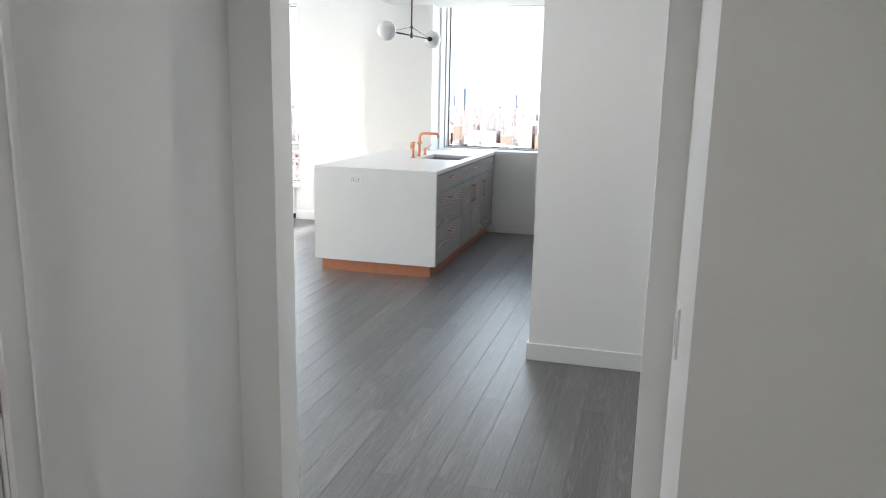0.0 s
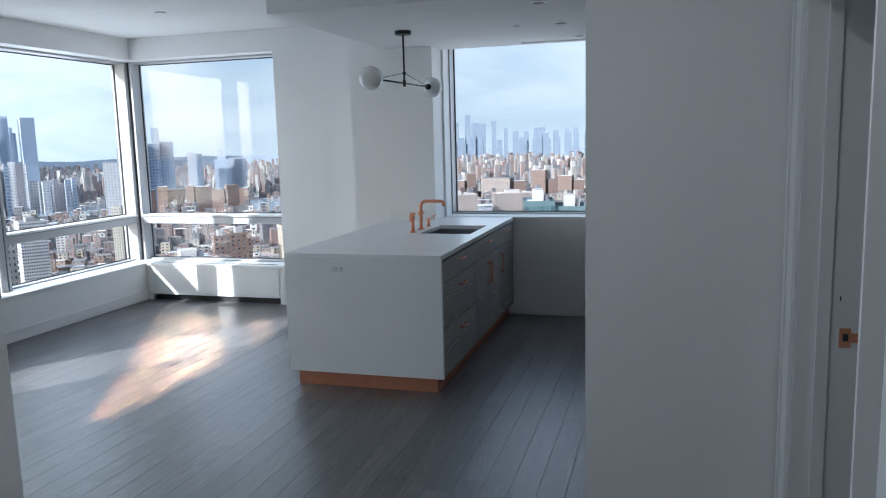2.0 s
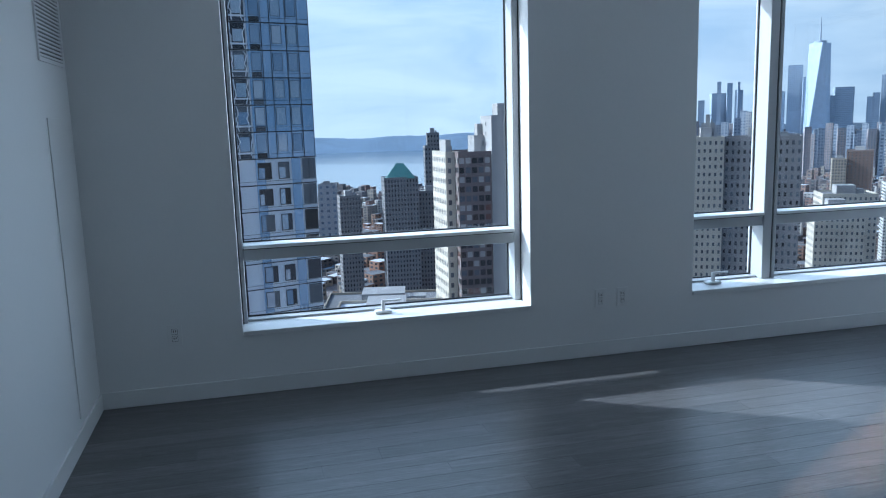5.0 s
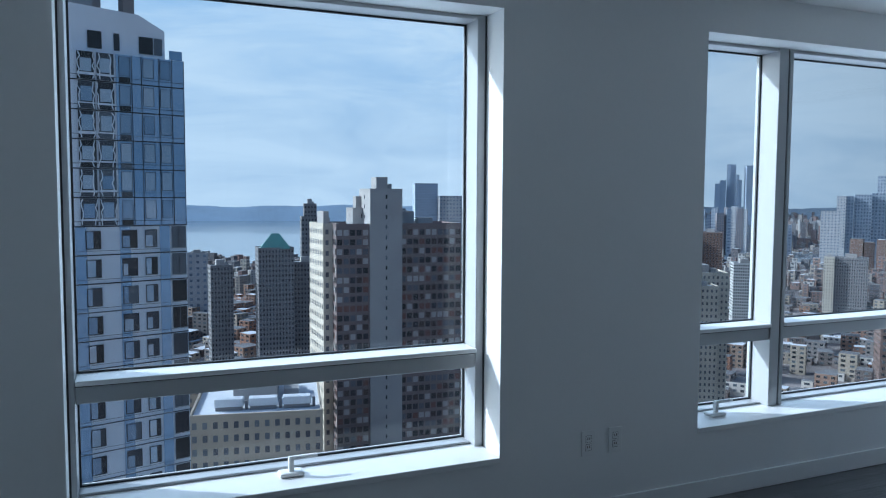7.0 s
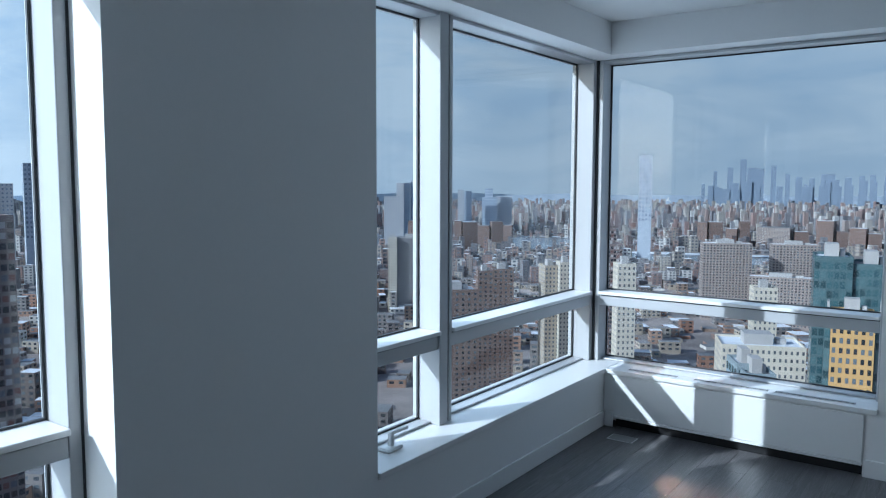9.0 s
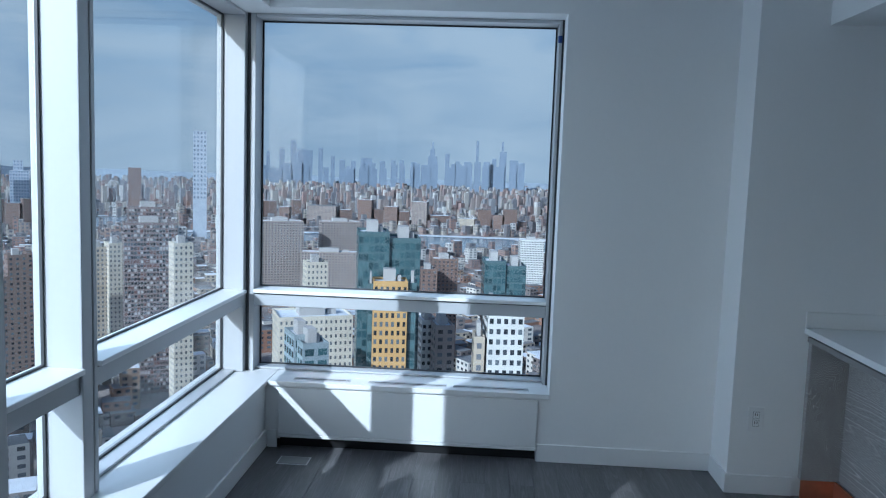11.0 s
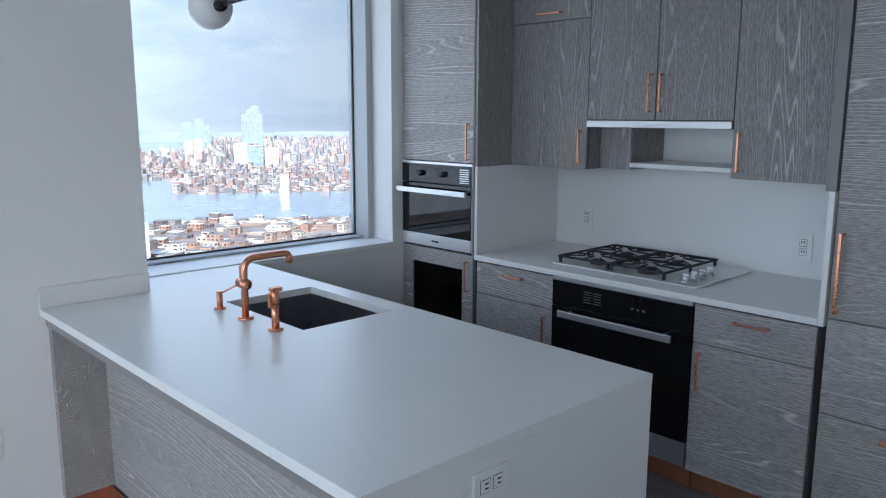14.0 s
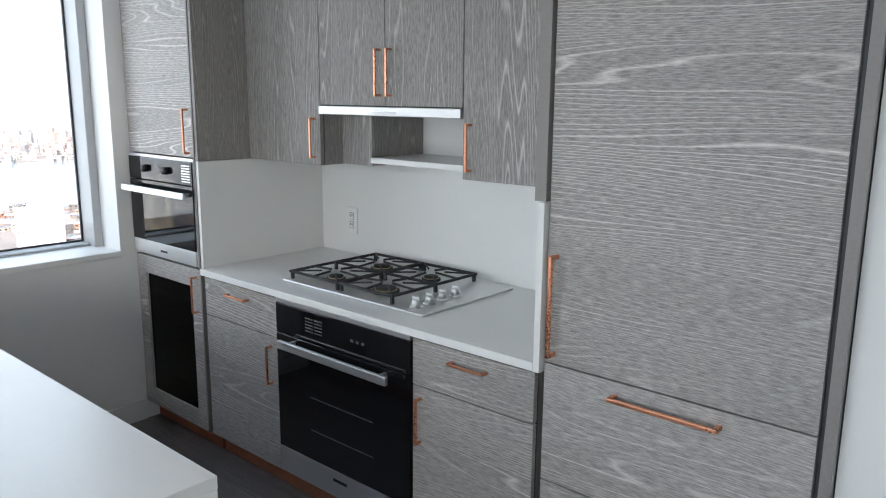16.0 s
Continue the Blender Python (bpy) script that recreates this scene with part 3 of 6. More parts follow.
bm = boxes((SX0 - o, SX1 + o, SY0 - o, SY1 + o, zb - 0.006, zb), (SX0 - o, SX0 - 0.001, SY0 - o, SY1 + o, zb, ITOP - 0.031), (SX1 + 0.001, SX1 + o, SY0 - o, SY1 + o, zb, ITOP - 0.031),
           (SX0 - 0.001, SX1 + 0.001, SY0 - o, SY0 - 0.001, zb, ITOP - 0.031), (SX0 - 0.001, SX1 + 0.001, SY1 + 0.001, SY1 + o, zb, ITOP - 0.031))
part("basin", bm, SINKSTEEL, sk)
part("drain", rod(rod(bmesh.new(), (-0.3, 1.42, zb), (-0.3, 1.42, zb + 0.004), 0.045, 24), (-0.3, 1.42, zb + 0.004), (-0.3, 1.42, zb + 0.007), 0.03, 20), STEEL, sk, "steel drain", True)

fx, fy = -0.577, 1.385
fc = thing("faucet", (fx, fy, ITOP), "copper kitchen faucet with a square bent spout", "faucet")
part("base_flange", rod(bmesh.new(), (fx, fy, ITOP), (fx, fy, ITOP + 0.007), 0.03, 24), COPPER, fc, smooth=True)
arc = [(fx + 0.045 - 0.045 * math.cos(a), fy, ITOP + 0.185 + 0.045 * math.sin(a)) for a in np.linspace(0, math.pi / 2, 7)]
end = [(fx + 0.175 + 0.022 * math.sin(a), fy, ITOP + 0.208 + 0.022 * math.cos(a)) for a in np.linspace(0, math.pi / 2, 5)]
part("spout", tube(bmesh.new(), [(fx, fy, ITOP + 0.005)] + arc + end + [(fx + 0.197, fy, ITOP + 0.19)], 0.0135, 16), COPPER, fc, "copper spout", True)
bm = rod(bmesh.new(), (fx, fy + 0.035, ITOP + 0.135), (fx, fy - 0.022, ITOP + 0.135), 0.02, 18)
part("valve_body", bm, COPPER, fc, smooth=True)
bm = rod(bmesh.new(), (fx, fy + 0.028, ITOP + 0.13), (fx, fy + 0.028, ITOP + 0.20), 0.005, 10)
part("lever", bm, COPPER, fc, smooth=True)

sp = thing("side_spray", (fx, 1.172, ITOP), "copper side spray standing beside the faucet", "faucet")
part("base_flange", rod(bmesh.new(), (fx, 1.172, ITOP), (fx, 1.172, ITOP + 0.007), 0.027, 24), COPPER, sp, smooth=True)
part("body", rod(rod(bmesh.new(), (fx, 1.172, ITOP + 0.006), (fx, 1.172, ITOP + 0.10), 0.014, 16), (fx, 1.172, ITOP + 0.10), (fx, 1.172, ITOP + 0.152), 0.017, 16), COPPER, sp, smooth=True)
part("trigger", boxes((fx - 0.026, fx - 0.016, 1.165, 1.179, ITOP + 0.085, ITOP + 0.14), bevel=0.003), COPPER, sp)
part("head", boxes((fx - 0.017, fx + 0.026, 1.158, 1.186, ITOP + 0.142, ITOP + 0.157), bevel=0.004), COPPER, sp)

sd = thing("soap_dispenser", (fx, 1.588, ITOP), "copper soap pump with a thin slanted spout", "soap dispenser")
part("base_flange", rod(bmesh.new(), (fx, 1.588, ITOP), (fx, 1.588, ITOP + 0.006), 0.023, 22), COPPER, sd, smooth=True)
part("body", rod(bmesh.new(), (fx, 1.588, ITOP + 0.005), (fx, 1.588, ITOP + 0.07), 0.012, 16), COPPER, sd, smooth=True)
part("spout", tube(bmesh.new(), [(fx, 1.588, ITOP + 0.06), (fx + 0.05, 1.554, ITOP + 0.09), (fx + 0.085, 1.534, ITOP + 0.108)], 0.004, 8), COPPER, sd, smooth=True)

# ---------- kitchen run ----------
FX0 = 1.038                        # plane of the base and tall fronts
UX = 1.31                          # plane of the wall-cabinet fronts
BACK = 1.745

def kick(parent, y0, y1):
    part("kick_plate", boxes((1.105, 1.115, y0, y1, 0.001, 0.103)), COPPER_SHEET, parent, "copper kick plate")

tall = thing("oven_cabinet", (1.4, 2.05, 0), "tall grey oak cabinet that holds an oven and a wine cooler", "cabinet")
part("side_panel", boxes((FX0, BACK, 1.736, 1.756, 0.885, 1.398), bevel=0.001), QUARTZ, tall, "quartz-clad side panel")
part("side_panel", boxes((FX0, UX + 0.35, 1.736, 1.756, 1.40, SOFZ - 0.002), bevel=0.001), OAK_V, tall, "grey oak side panel")
part("front_strip", boxes((FX0 - 0.004, FX0 + 0.02, 1.757, 1.766, 0.105, SOFZ - 0.002)), OAK_EDGE, tall)
part("carcass", boxes((FX0 + 0.03, BACK, 1.757, 2.361, 0.105, 0.118), (FX0 + 0.022, BACK, 1.757, 2.361, 1.41, SOFZ - 0.002), (BACK - 0.02, BACK, 1.757, 2.361, 0.12, 1.41), (FX0 + 0.022, BACK - 0.02, 2.355, 2.361, 0.12, 1.41)), OAK_EDGE, tall)
d = front(tall, "door", -1, FX0, 1.768, 2.357, 1.412, SOFZ - 0.003, OAK_H, "grey oak tall door")
pull(d, -1, FX0, 1.80, 1.80, 1.43, 1.63)
kick(tall, 1.757, 2.361)

wc = thing("wine_cooler", (1.3, 2.06, 0.12), "oak-framed wine cooler with a smoked glass door", "wine cooler")
part("door_frame", boxes((FX0, FX0 + 0.03, 1.768, 1.85, 0.105, 0.90), (FX0, FX0 + 0.03, 2.275, 2.357, 0.105, 0.90), (FX0, FX0 + 0.03, 1.85, 2.275, 0.105, 0.19), (FX0, FX0 + 0.03, 1.85, 2.275, 0.81, 0.90), bevel=0.0015), OAK_H, wc, "grey oak door frame")
part("glass", boxes((FX0 + 0.012, FX0 + 0.02, 1.851, 2.274, 0.191, 0.809)), DARKGLASS, wc, "smoked glass")
part("liner", boxes((BACK - 0.06, BACK - 0.03, 1.80, 2.33, 0.13, 0.88), (FX0 + 0.032, BACK - 0.06, 1.80, 1.815, 0.13, 0.88), (FX0 + 0.032, BACK - 0.06, 2.315, 2.33, 0.13, 0.88), (FX0 + 0.032, BACK - 0.06, 1.80, 2.33, 0.12, 0.13), (FX0 + 0.032, BACK - 0.06, 1.80, 2.33, 0.88, 0.89)), BLACK, wc)
for k in range(5):
    part("shelf", boxes((FX0 + 0.045, FX0 + 0.06, 1.816, 2.314, 0.26 + 0.11 * k, 0.285 + 0.11 * k), (FX0 + 0.06, BACK - 0.07, 1.816, 2.314, 0.262 + 0.11 * k, 0.27 + 0.11 * k)), OAK_EDGE, wc, "pale wooden shelf")
pull(wc, -1, FX0, 1.805, 1.805, 0.69, 0.865)

def knob(parent, x, y, z, r=0.018, d=0.022, mat=None):
    return part("knob", rod(bmesh.new(), (x, y, z), (x - d, y, z), r, 20, r * 0.9), mat or STEEL, parent, "round control knob", True)

so = thing("steam_oven", (1.3, 2.06, 0.91), "built-in black glass oven with steel trim and bar handle", "oven")
part("body", boxes((FX0 + 0.035, BACK - 0.08, 1.775, 2.35, 0.915, 1.40)), BLACK, so)
part("surround", boxes((FX0 - 0.006, FX0 + 0.02, 1.768, 1.774, 0.912, 1.405), (FX0 - 0.006, FX0 + 0.02, 2.352, 2.357, 0.912, 1.405), (FX0 - 0.006, FX0 + 0.02, 1.774, 2.353, 1.395, 1.408)), STEEL, so, "thin steel trim")
cp = part("control_panel", boxes((FX0 - 0.012, FX0 + 0.03, 1.775, 2.35, 1.287, 1.394), bevel=0.002), BLACKGLASS, so, "glossy black control panel")
knob(cp, FX0 - 0.012, 2.18, 1.342, mat=BLACK)
knob(cp, FX0 - 0.012, 1.99, 1.342, mat=BLACK)
part("display", boxes((FX0 - 0.0135, FX0 - 0.012, 2.05, 2.13, 1.328, 1.356)), material("dim_display", (0.05, 0.05, 0.055), 0.15), cp)
part("vent_slot", boxes(*[(FX0 - 0.0132, FX0 - 0.012, 1.79, 1.86, 1.30 + 0.012 * k, 1.305 + 0.012 * k) for k in range(7)]), STEEL, cp, kind="stuff")
part("door", boxes((FX0 - 0.012, FX0 + 0.03, 1.775, 2.35, 0.985, 1.282), bevel=0.002), BLACKGLASS, so, "black glass oven door")
part("bottom_trim", boxes((FX0 - 0.012, FX0 + 0.03, 1.775, 2.35, 0.914, 0.983), bevel=0.002), STEEL, so, "steel strip")
part("badge", boxes((FX0 - 0.0135, FX0 - 0.012, 2.03, 2.09, 0.942, 0.952)), BLACK, so)
part("handle", boxes((FX0 - 0.062, FX0 - 0.048, 1.775, 2.35, 1.228, 1.258), (FX0 - 0.05, FX0 - 0.011, 1.80, 1.815, 1.234, 1.252), (FX0 - 0.05, FX0 - 0.011, 2.312, 2.327, 1.234, 1.252), bevel=0.003), STEEL, so, "flat steel bar handle")

def base_unit(y0, y1, zs, hy, label):
    u = thing("base_cabinet", ((FX0 + BACK) / 2, (y0 + y1) / 2, 0), label, "cabinet", "base cabinets under the hob")
    part("carcass", boxes((FX0 + 0.022, BACK - 0.01, y0 + 0.001, y1 - 0.001, 0.105, 0.88)), OAK_EDGE, u)
    d = front(u, "drawer", -1, FX0, y0, y1, zs, 0.876, OAK_H, "grey oak drawer front")
    m = (y0 + y1) / 2
    pull(d, -1, FX0, m - 0.075, m + 0.075, 0.828, 0.828)
    d = front(u, "door", -1, FX0, y0, y1, 0.107, zs, OAK_H, "grey oak door")
    pull(d, -1, FX0, hy, hy, zs - 0.21, zs - 0.04)
    kick(u, y0, y1)
    return u

base_unit(1.197, 1.735, 0.70, 1.24, "grey oak base cabinet with one drawer and one door")
base_unit(-0.088, 0.425, 0.705, 0.385, "grey oak base cabinet beside the refrigerator")

ov = thing("wall_oven", (1.35, 0.81, 0.1), "black glass oven beneath the hob with a steel handle", "oven")
part("body", boxes((FX0 + 0.035, BACK - 0.02, 0.43, 1.192, 0.11, 0.88)), BLACK, ov)
part("top_trim", boxes((FX0 - 0.008, FX0 + 0.03, 0.43, 1.192, 0.862, 0.882), bevel=0.002), STEEL, ov, "steel trim")
cp = part("control_panel", boxes((FX0 - 0.008, FX0 + 0.03, 0.43, 1.192, 0.735, 0.860), bevel=0.002), BLACKGLASS, ov, "glossy black control panel")
MARK = material("printed_grey_mark", (0.10, 0.10, 0.10), 0.5)
for k in range(5):
    part("printed_bar", boxes((FX0 - 0.0094, FX0 - 0.0082, 0.90, 0.945, 0.775 + 0.013 * k, 0.780 + 0.013 * k)), MARK, cp)
    part("printed_bar", boxes((FX0 - 0.0094, FX0 - 0.0082, 0.955, 1.0, 0.775 + 0.013 * k, 0.780 + 0.013 * k)), MARK, cp)
for k in range(3):
    part("printed_bar", boxes((FX0 - 0.0094, FX0 - 0.0082, 0.66 + 0.03 * k, 0.675 + 0.03 * k, 0.79, 0.80)), MARK, cp)
dr = part("door", boxes((FX0 - 0.008, FX0 + 0.03, 0.43, 1.192, 0.232, 0.731), bevel=0.002), BLACKGLASS, ov, "black glass oven door")
for z in (0.36, 0.50):
    part("rack_line", boxes((FX0 - 0.0094, FX0 - 0.0082, 0.62, 0.98, z, z + 0.004)), MARK, dr)
part("bottom_trim", boxes((FX0 - 0.008, FX0 + 0.03, 0.43, 1.192, 0.118, 0.230), bevel=0.002), STEEL, ov, "steel lower strip")
part("badge", boxes((FX0 - 0.0095, FX0 - 0.008, 0.77, 0.85, 0.185, 0.197)), BLACK, ov)
part("handle", boxes((FX0 - 0.062, FX0 - 0.046, 0.50, 1.12, 0.690, 0.724), (FX0 - 0.05, FX0 - 0.007, 0.54, 0.556, 0.70, 0.718), (FX0 - 0.05, FX0 - 0.007, 1.064, 1.08, 0.70, 0.718), bevel=0.003), STEEL, ov, "flat steel bar handle")
kick(ov, 0.43, 1.192)

ct = thing("kitchen_countertop", (1.4, 0.8, 0.885), "pale grey quartz countertop along the wall", "countertop")
part("worktop", boxes((1.018, BACK, -0.09, 1.735, 0.885, ITOP), bevel=0.002), QUARTZ, ct)
part("end_upstand", boxes((1.018, BACK, -0.113, -0.091, 0.885, 1.398), bevel=0.001), QUARTZ, ct, "quartz end panel beside the refrigerator")
part("backsplash", boxes((BACK + 0.001, EX - 0.001, -0.113, 1.756, 0.885, 1.66)), QUARTZ, ct, "quartz backsplash")

def wall_unit(y0, y1, z0, doors, label):
    u = thing("wall_cabinet", ((UX + EX) / 2, (y0 + y1) / 2, z0), label, "cabinet", "grey oak wall cabinets")
    part("carcass", boxes((UX + 0.021, EX - 0.001 - (0.03 if z0 < 1.6 else 0), y0 + 0.001, y1 - 0.001, z0, SOFZ - 0.002)), OAK_V, u)
    for a, b, c, e, h in doors:
        d = front(u, "door", -1, UX, a, b, c, e, OAK_V, "grey oak upright-grained door")
        if h:
            pull(d, -1, UX, *h)
    return u

wall_unit(1.218, 1.735, 1.40, [(1.218, 1.735, 1.398, 2.16, (1.255, 1.255, 1.43, 1.60)), (1.218, 1.735, 2.16, SOFZ - 0.004, (1.40, 1.55, 2.20, 2.20))], "grey oak wall cabinet with a lift-up door above")
wall_unit(0.437, 1.218, 1.662, [(0.828, 1.218, 1.652, SOFZ - 0.004, (0.858, 0.858, 1.69, 1.87)), (0.437, 0.828, 1.652, SOFZ - 0.004, (0.796, 0.796, 1.69, 1.87))], "grey oak double-door cabinet above the hood")
wall_unit(-0.088, 0.437, 1.40, [(-0.088, 0.437, 1.398, SOFZ - 0.004, (0.40, 0.40, 1.43, 1.60))], "grey oak wall cabinet with one tall door")

hd = thing("range_hood", (1.5, 0.83, 1.62), "slim pull-out steel range hood under the cabinet", "range hood")
part("body", boxes((UX + 0.02, EX - 0.002, 0.44, 1.215, 1.637, 1.6605)), BLACK, hd)
part("front_lip", boxes((UX - 0.012, UX + 0.019, 0.44, 1.215, 1.615, 1.650), bevel=0.003), STEEL, hd, "brushed steel lip")
part("grip", boxes((UX - 0.016, UX - 0.0125, 0.76, 0.90, 1.623, 1.632), bevel=0.001), PLASTIC, hd)
part("filter", boxes((UX + 0.02, EX - 0.03, 0.45, 1.205, 1.628, 1.636)), STEEL, hd)
nl = thing("niche_ledge", (1.6, 0.8, 1.42), "pale quartz ledge under the hood niche", "shelf")
part("ledge", boxes((1.42, BACK, 0.439, 1.03, 1.415, 1.438), bevel=0.002), QUARTZ, nl)
part("side_cheek", boxes((1.43, BACK, 1.03, 1.216, 1.402, 1.636)), OAK_V, nl, "grey oak cheek")

fr = thing("refrigerator", (1.4, -0.5, 0), "integrated refrigerator with grey oak fronts and copper handles", "refrigerator")
part("carcass", boxes((FX0 + 0.024, EX - 0.002, -0.885, -0.115, 0.105, SOFZ - 0.002)), OAK_EDGE, fr)
part("filler", boxes((FX0 - 0.002, FX0 + 0.022, -0.9235, -0.897, 0.002, SOFZ - 0.002)), OAK_EDGE, fr, "grey oak filler strip")
# dark strip set in the slit as its shade
part("gap_shadow", boxes((FX0 + 0.012, FX0 + 0.022, -0.897, -0.886, 0.105, SOFZ - 0.002)), GASKET_AND_SHADE, fr)
part("end_strip", boxes((FX0 - 0.012, FX0 + 0.022, -0.112, -0.074, 1.40, SOFZ - 0.002)), OAK_EDGE, fr)
d = front(fr, "door", -1, FX0, -0.885, -0.117, 0.918, 2.22, OAK_H, "tall grey oak door with wide cathedral grain")
pull(d, -1, FX0, -0.15, -0.15, 0.945, 1.25, w=0.012, out=0.04)
d = front(fr, "door", -1, FX0, -0.885, -0.117, 2.22, SOFZ - 0.004, OAK_H, "grey oak upper door")
for z0, z1 in ((0.54, 0.918), (0.107, 0.54)):
    d = front(fr, "drawer", -1, FX0, -0.885, -0.117, z0, z1, OAK_H, "grey oak freezer drawer front")
    pull(d, -1, FX0, -0.66, -0.35, z1 - 0.045, z1 - 0.045, w=0.012, out=0.04)
kick(fr, -0.885, -0.117)

# hob
CX0, CX1, CY0, CY1, CZ = 1.14, 1.69, 0.47, 1.285, ITOP
hb = thing("gas_hob", (1.42, 0.88, ITOP), "steel gas hob with four burners and black iron grates", "hob")
part("tray", boxes((CX0, CX1, CY0, CY1, CZ + 0.0005, CZ + 0.009), bevel=0.003), STEEL, hb, "brushed steel tray")
def burner(x, y, r):
    b = part("burner", rod(rod(bmesh.new(), (x, y, CZ + 0.009), (x, y, CZ + 0.02), r, 24), (x, y, CZ + 0.02), (x, y, CZ + 0.03), r * 0.75, 24), IRON, hb, "round gas burner", True)
    part("brass_ring", rod(bmesh.new(), (x, y, CZ + 0.0195), (x, y, CZ + 0.023), r * 0.86, 24), material("burner_brass", (0.45, 0.36, 0.2), 0.4, 0.9) if "burner_brass" not in bpy.data.materials else bpy.data.materials["burner_brass"], b, "brass ring", True)
for x, y, r in ((1.28, 1.10, 0.04), (1.55, 1.10, 0.05), (1.28, 0.80, 0.055), (1.55, 0.80, 0.04)):
    burner(x, y, r)
for y0, y1 in ((0.955, 1.265), (0.645, 0.952)):
    z0, z1, w = CZ + 0.036, CZ + 0.047, 0.010
    x0, x1 = CX0 + 0.02, CX1 - 0.02
    xm, ym = (x0 + x1) / 2, (y0 + y1) / 2
    bm = boxes((x0, x1, y0, y0 + w, z0, z1), (x0, x1, y1 - w, y1, z0, z1), (x0, x0 + w, y0, y1, z0, z1), (x1 - w, x1, y0, y1, z0, z1), (xm - w / 2, xm + w / 2, y0, y1, z0, z1), bevel=0.002)
    for cx in ((x0 + xm) / 2, (x1 + xm) / 2):
        for dx, dy in ((1, 0), (-1, 0), (0, 1), (0, -1)):
            ax, ay = (cx + dx * (xm - x0) / 2, ym + dy * (y1 - y0) / 2)
            rod(bm, (ax, ay, z1 - 0.004), (cx + dx * 0.03, ym + dy * 0.03, z1 + 0.002), 0.005, 6)
        for dx in (-1, 1):
            for dy in (-1, 1):
                rod(bm, (cx + dx * (xm - x0) / 2, ym + dy * (y1 - y0) / 2, z1 - 0.004), (cx + dx * 0.04, ym + dy * 0.045, z1), 0.004, 6)
    for px in (x0 + 0.01, x1 - 0.01, xm):
        for py in (y0 + 0.01, y1 - 0.01):
            box(bm, px - 0.006, px + 0.006, py - 0.006, py + 0.006, CZ + 0.009, z0 + 0.002)
    part("grate", bm, IRON, hb, "black cast iron grate")
for k in range(4):
    kx = CX0 + 0.06 + 0.075 * k
    kb = part("knob", rod(rod(bmesh.new(), (kx, 0.56, CZ + 0.009), (kx, 0.56, CZ + 0.016), 0.024, 20), (kx, 0.56, CZ + 0.016), (kx, 0.56, CZ + 0.04), 0.019, 20, 0.014), STEEL, hb, "steel control knob", True)
    part("grip", boxes((kx - 0.004, kx + 0.004, 0.545, 0.575, CZ + 0.038, CZ + 0.05), bevel=0.002), STEEL, kb)

# ---------- fittings ----------
def outlet(at, wall, tall=True, label="white duplex socket plate on the wall"):
    """A socket plate. wall: the way it faces, '+x', '-x' or '-y'."""
    o = thing("wall_socket", at, label, "socket", "wall sockets")
    w, h = (0.041, 0.066) if tall else (0.060, 0.038)
    def place(u0, u1, d0, d1, z0, z1):
        x, y, z = at
        if wall == "+x":
            return (x + d0, x + d1, y + u0, y + u1, z + z0, z + z1)
        if wall == "-x":
            return (x - d1, x - d0, y + u0, y + u1, z + z0, z + z1)
        return (x + u0, x + u1, y - d1, y - d0, z + z0, z + z1)
    part("plate", boxes(place(-w, w, 0.0, 0.006, -h, h), bevel=0.002), PLASTIC, o)
    for s in (-1, 1):
        a, b = (0, s * 0.022) if tall else (s * 0.022, 0)
        r = part("receptacle", boxes(place(a - 0.016, a + 0.016, 0.006, 0.0075, b - 0.016, b + 0.016), bevel=0.0007), PLASTIC, o)
        part("seam", boxes(place(a - 0.0175, a + 0.0175, 0.0058, 0.0063, b - 0.0175, b + 0.0175)), SLOT, r)
        for e in (-0.006, 0.006):
            q = (a + e - 0.002, a + e + 0.002, b - 0.003, b + 0.009) if tall else (a - 0.003, a + 0.009, b + e - 0.002, b + e + 0.002)
            part("slot", boxes(place(q[0], q[1], 0.0075, 0.0082, q[2], q[3])), SLOT, r)
    return o

outlet((WX, -0.755, 0.41), "+x")
outlet((WX, -0.59, 0.41), "+x")
outlet((WX, -3.55, 0.42), "+x")
outlet((-1.315, PY, 0.412), "-y")
outlet((-0.71, 0.0, 0.812), "-y", False, "white socket plate set level in the quartz")
outlet((BACK, 1.51, 1.08), "-x")
outlet((BACK, 0.26, 1.06), "-x")

ls = thing("light_switch", (1.79, -4.28, 1.047), "white rocker light switch plate on the entry wall", "switch")
part("plate", boxes((1.784, 1.79, -4.318, -4.242, 0.987, 1.107), bevel=0.002), PLASTIC, ls)
part("rocker", boxes((1.780, 1.784, -4.297, -4.263, 1.014, 1.080), bevel=0.0015), PLASTIC, ls)

fg = thing("floor_box", (-3.82, 2.165, 0), "flat metal floor box lid set in the planks", "floor box")
part("lid", boxes((-3.90, -3.74, 2.115, 2.215, 0.0005, 0.004), bevel=0.001), material("dull_nickel", (0.38, 0.38, 0.38), 0.45, 0.9), fg)
part("rim", boxes((-3.908, -3.732, 2.107, 2.223, 0.0003, 0.002)), STEEL, fg)

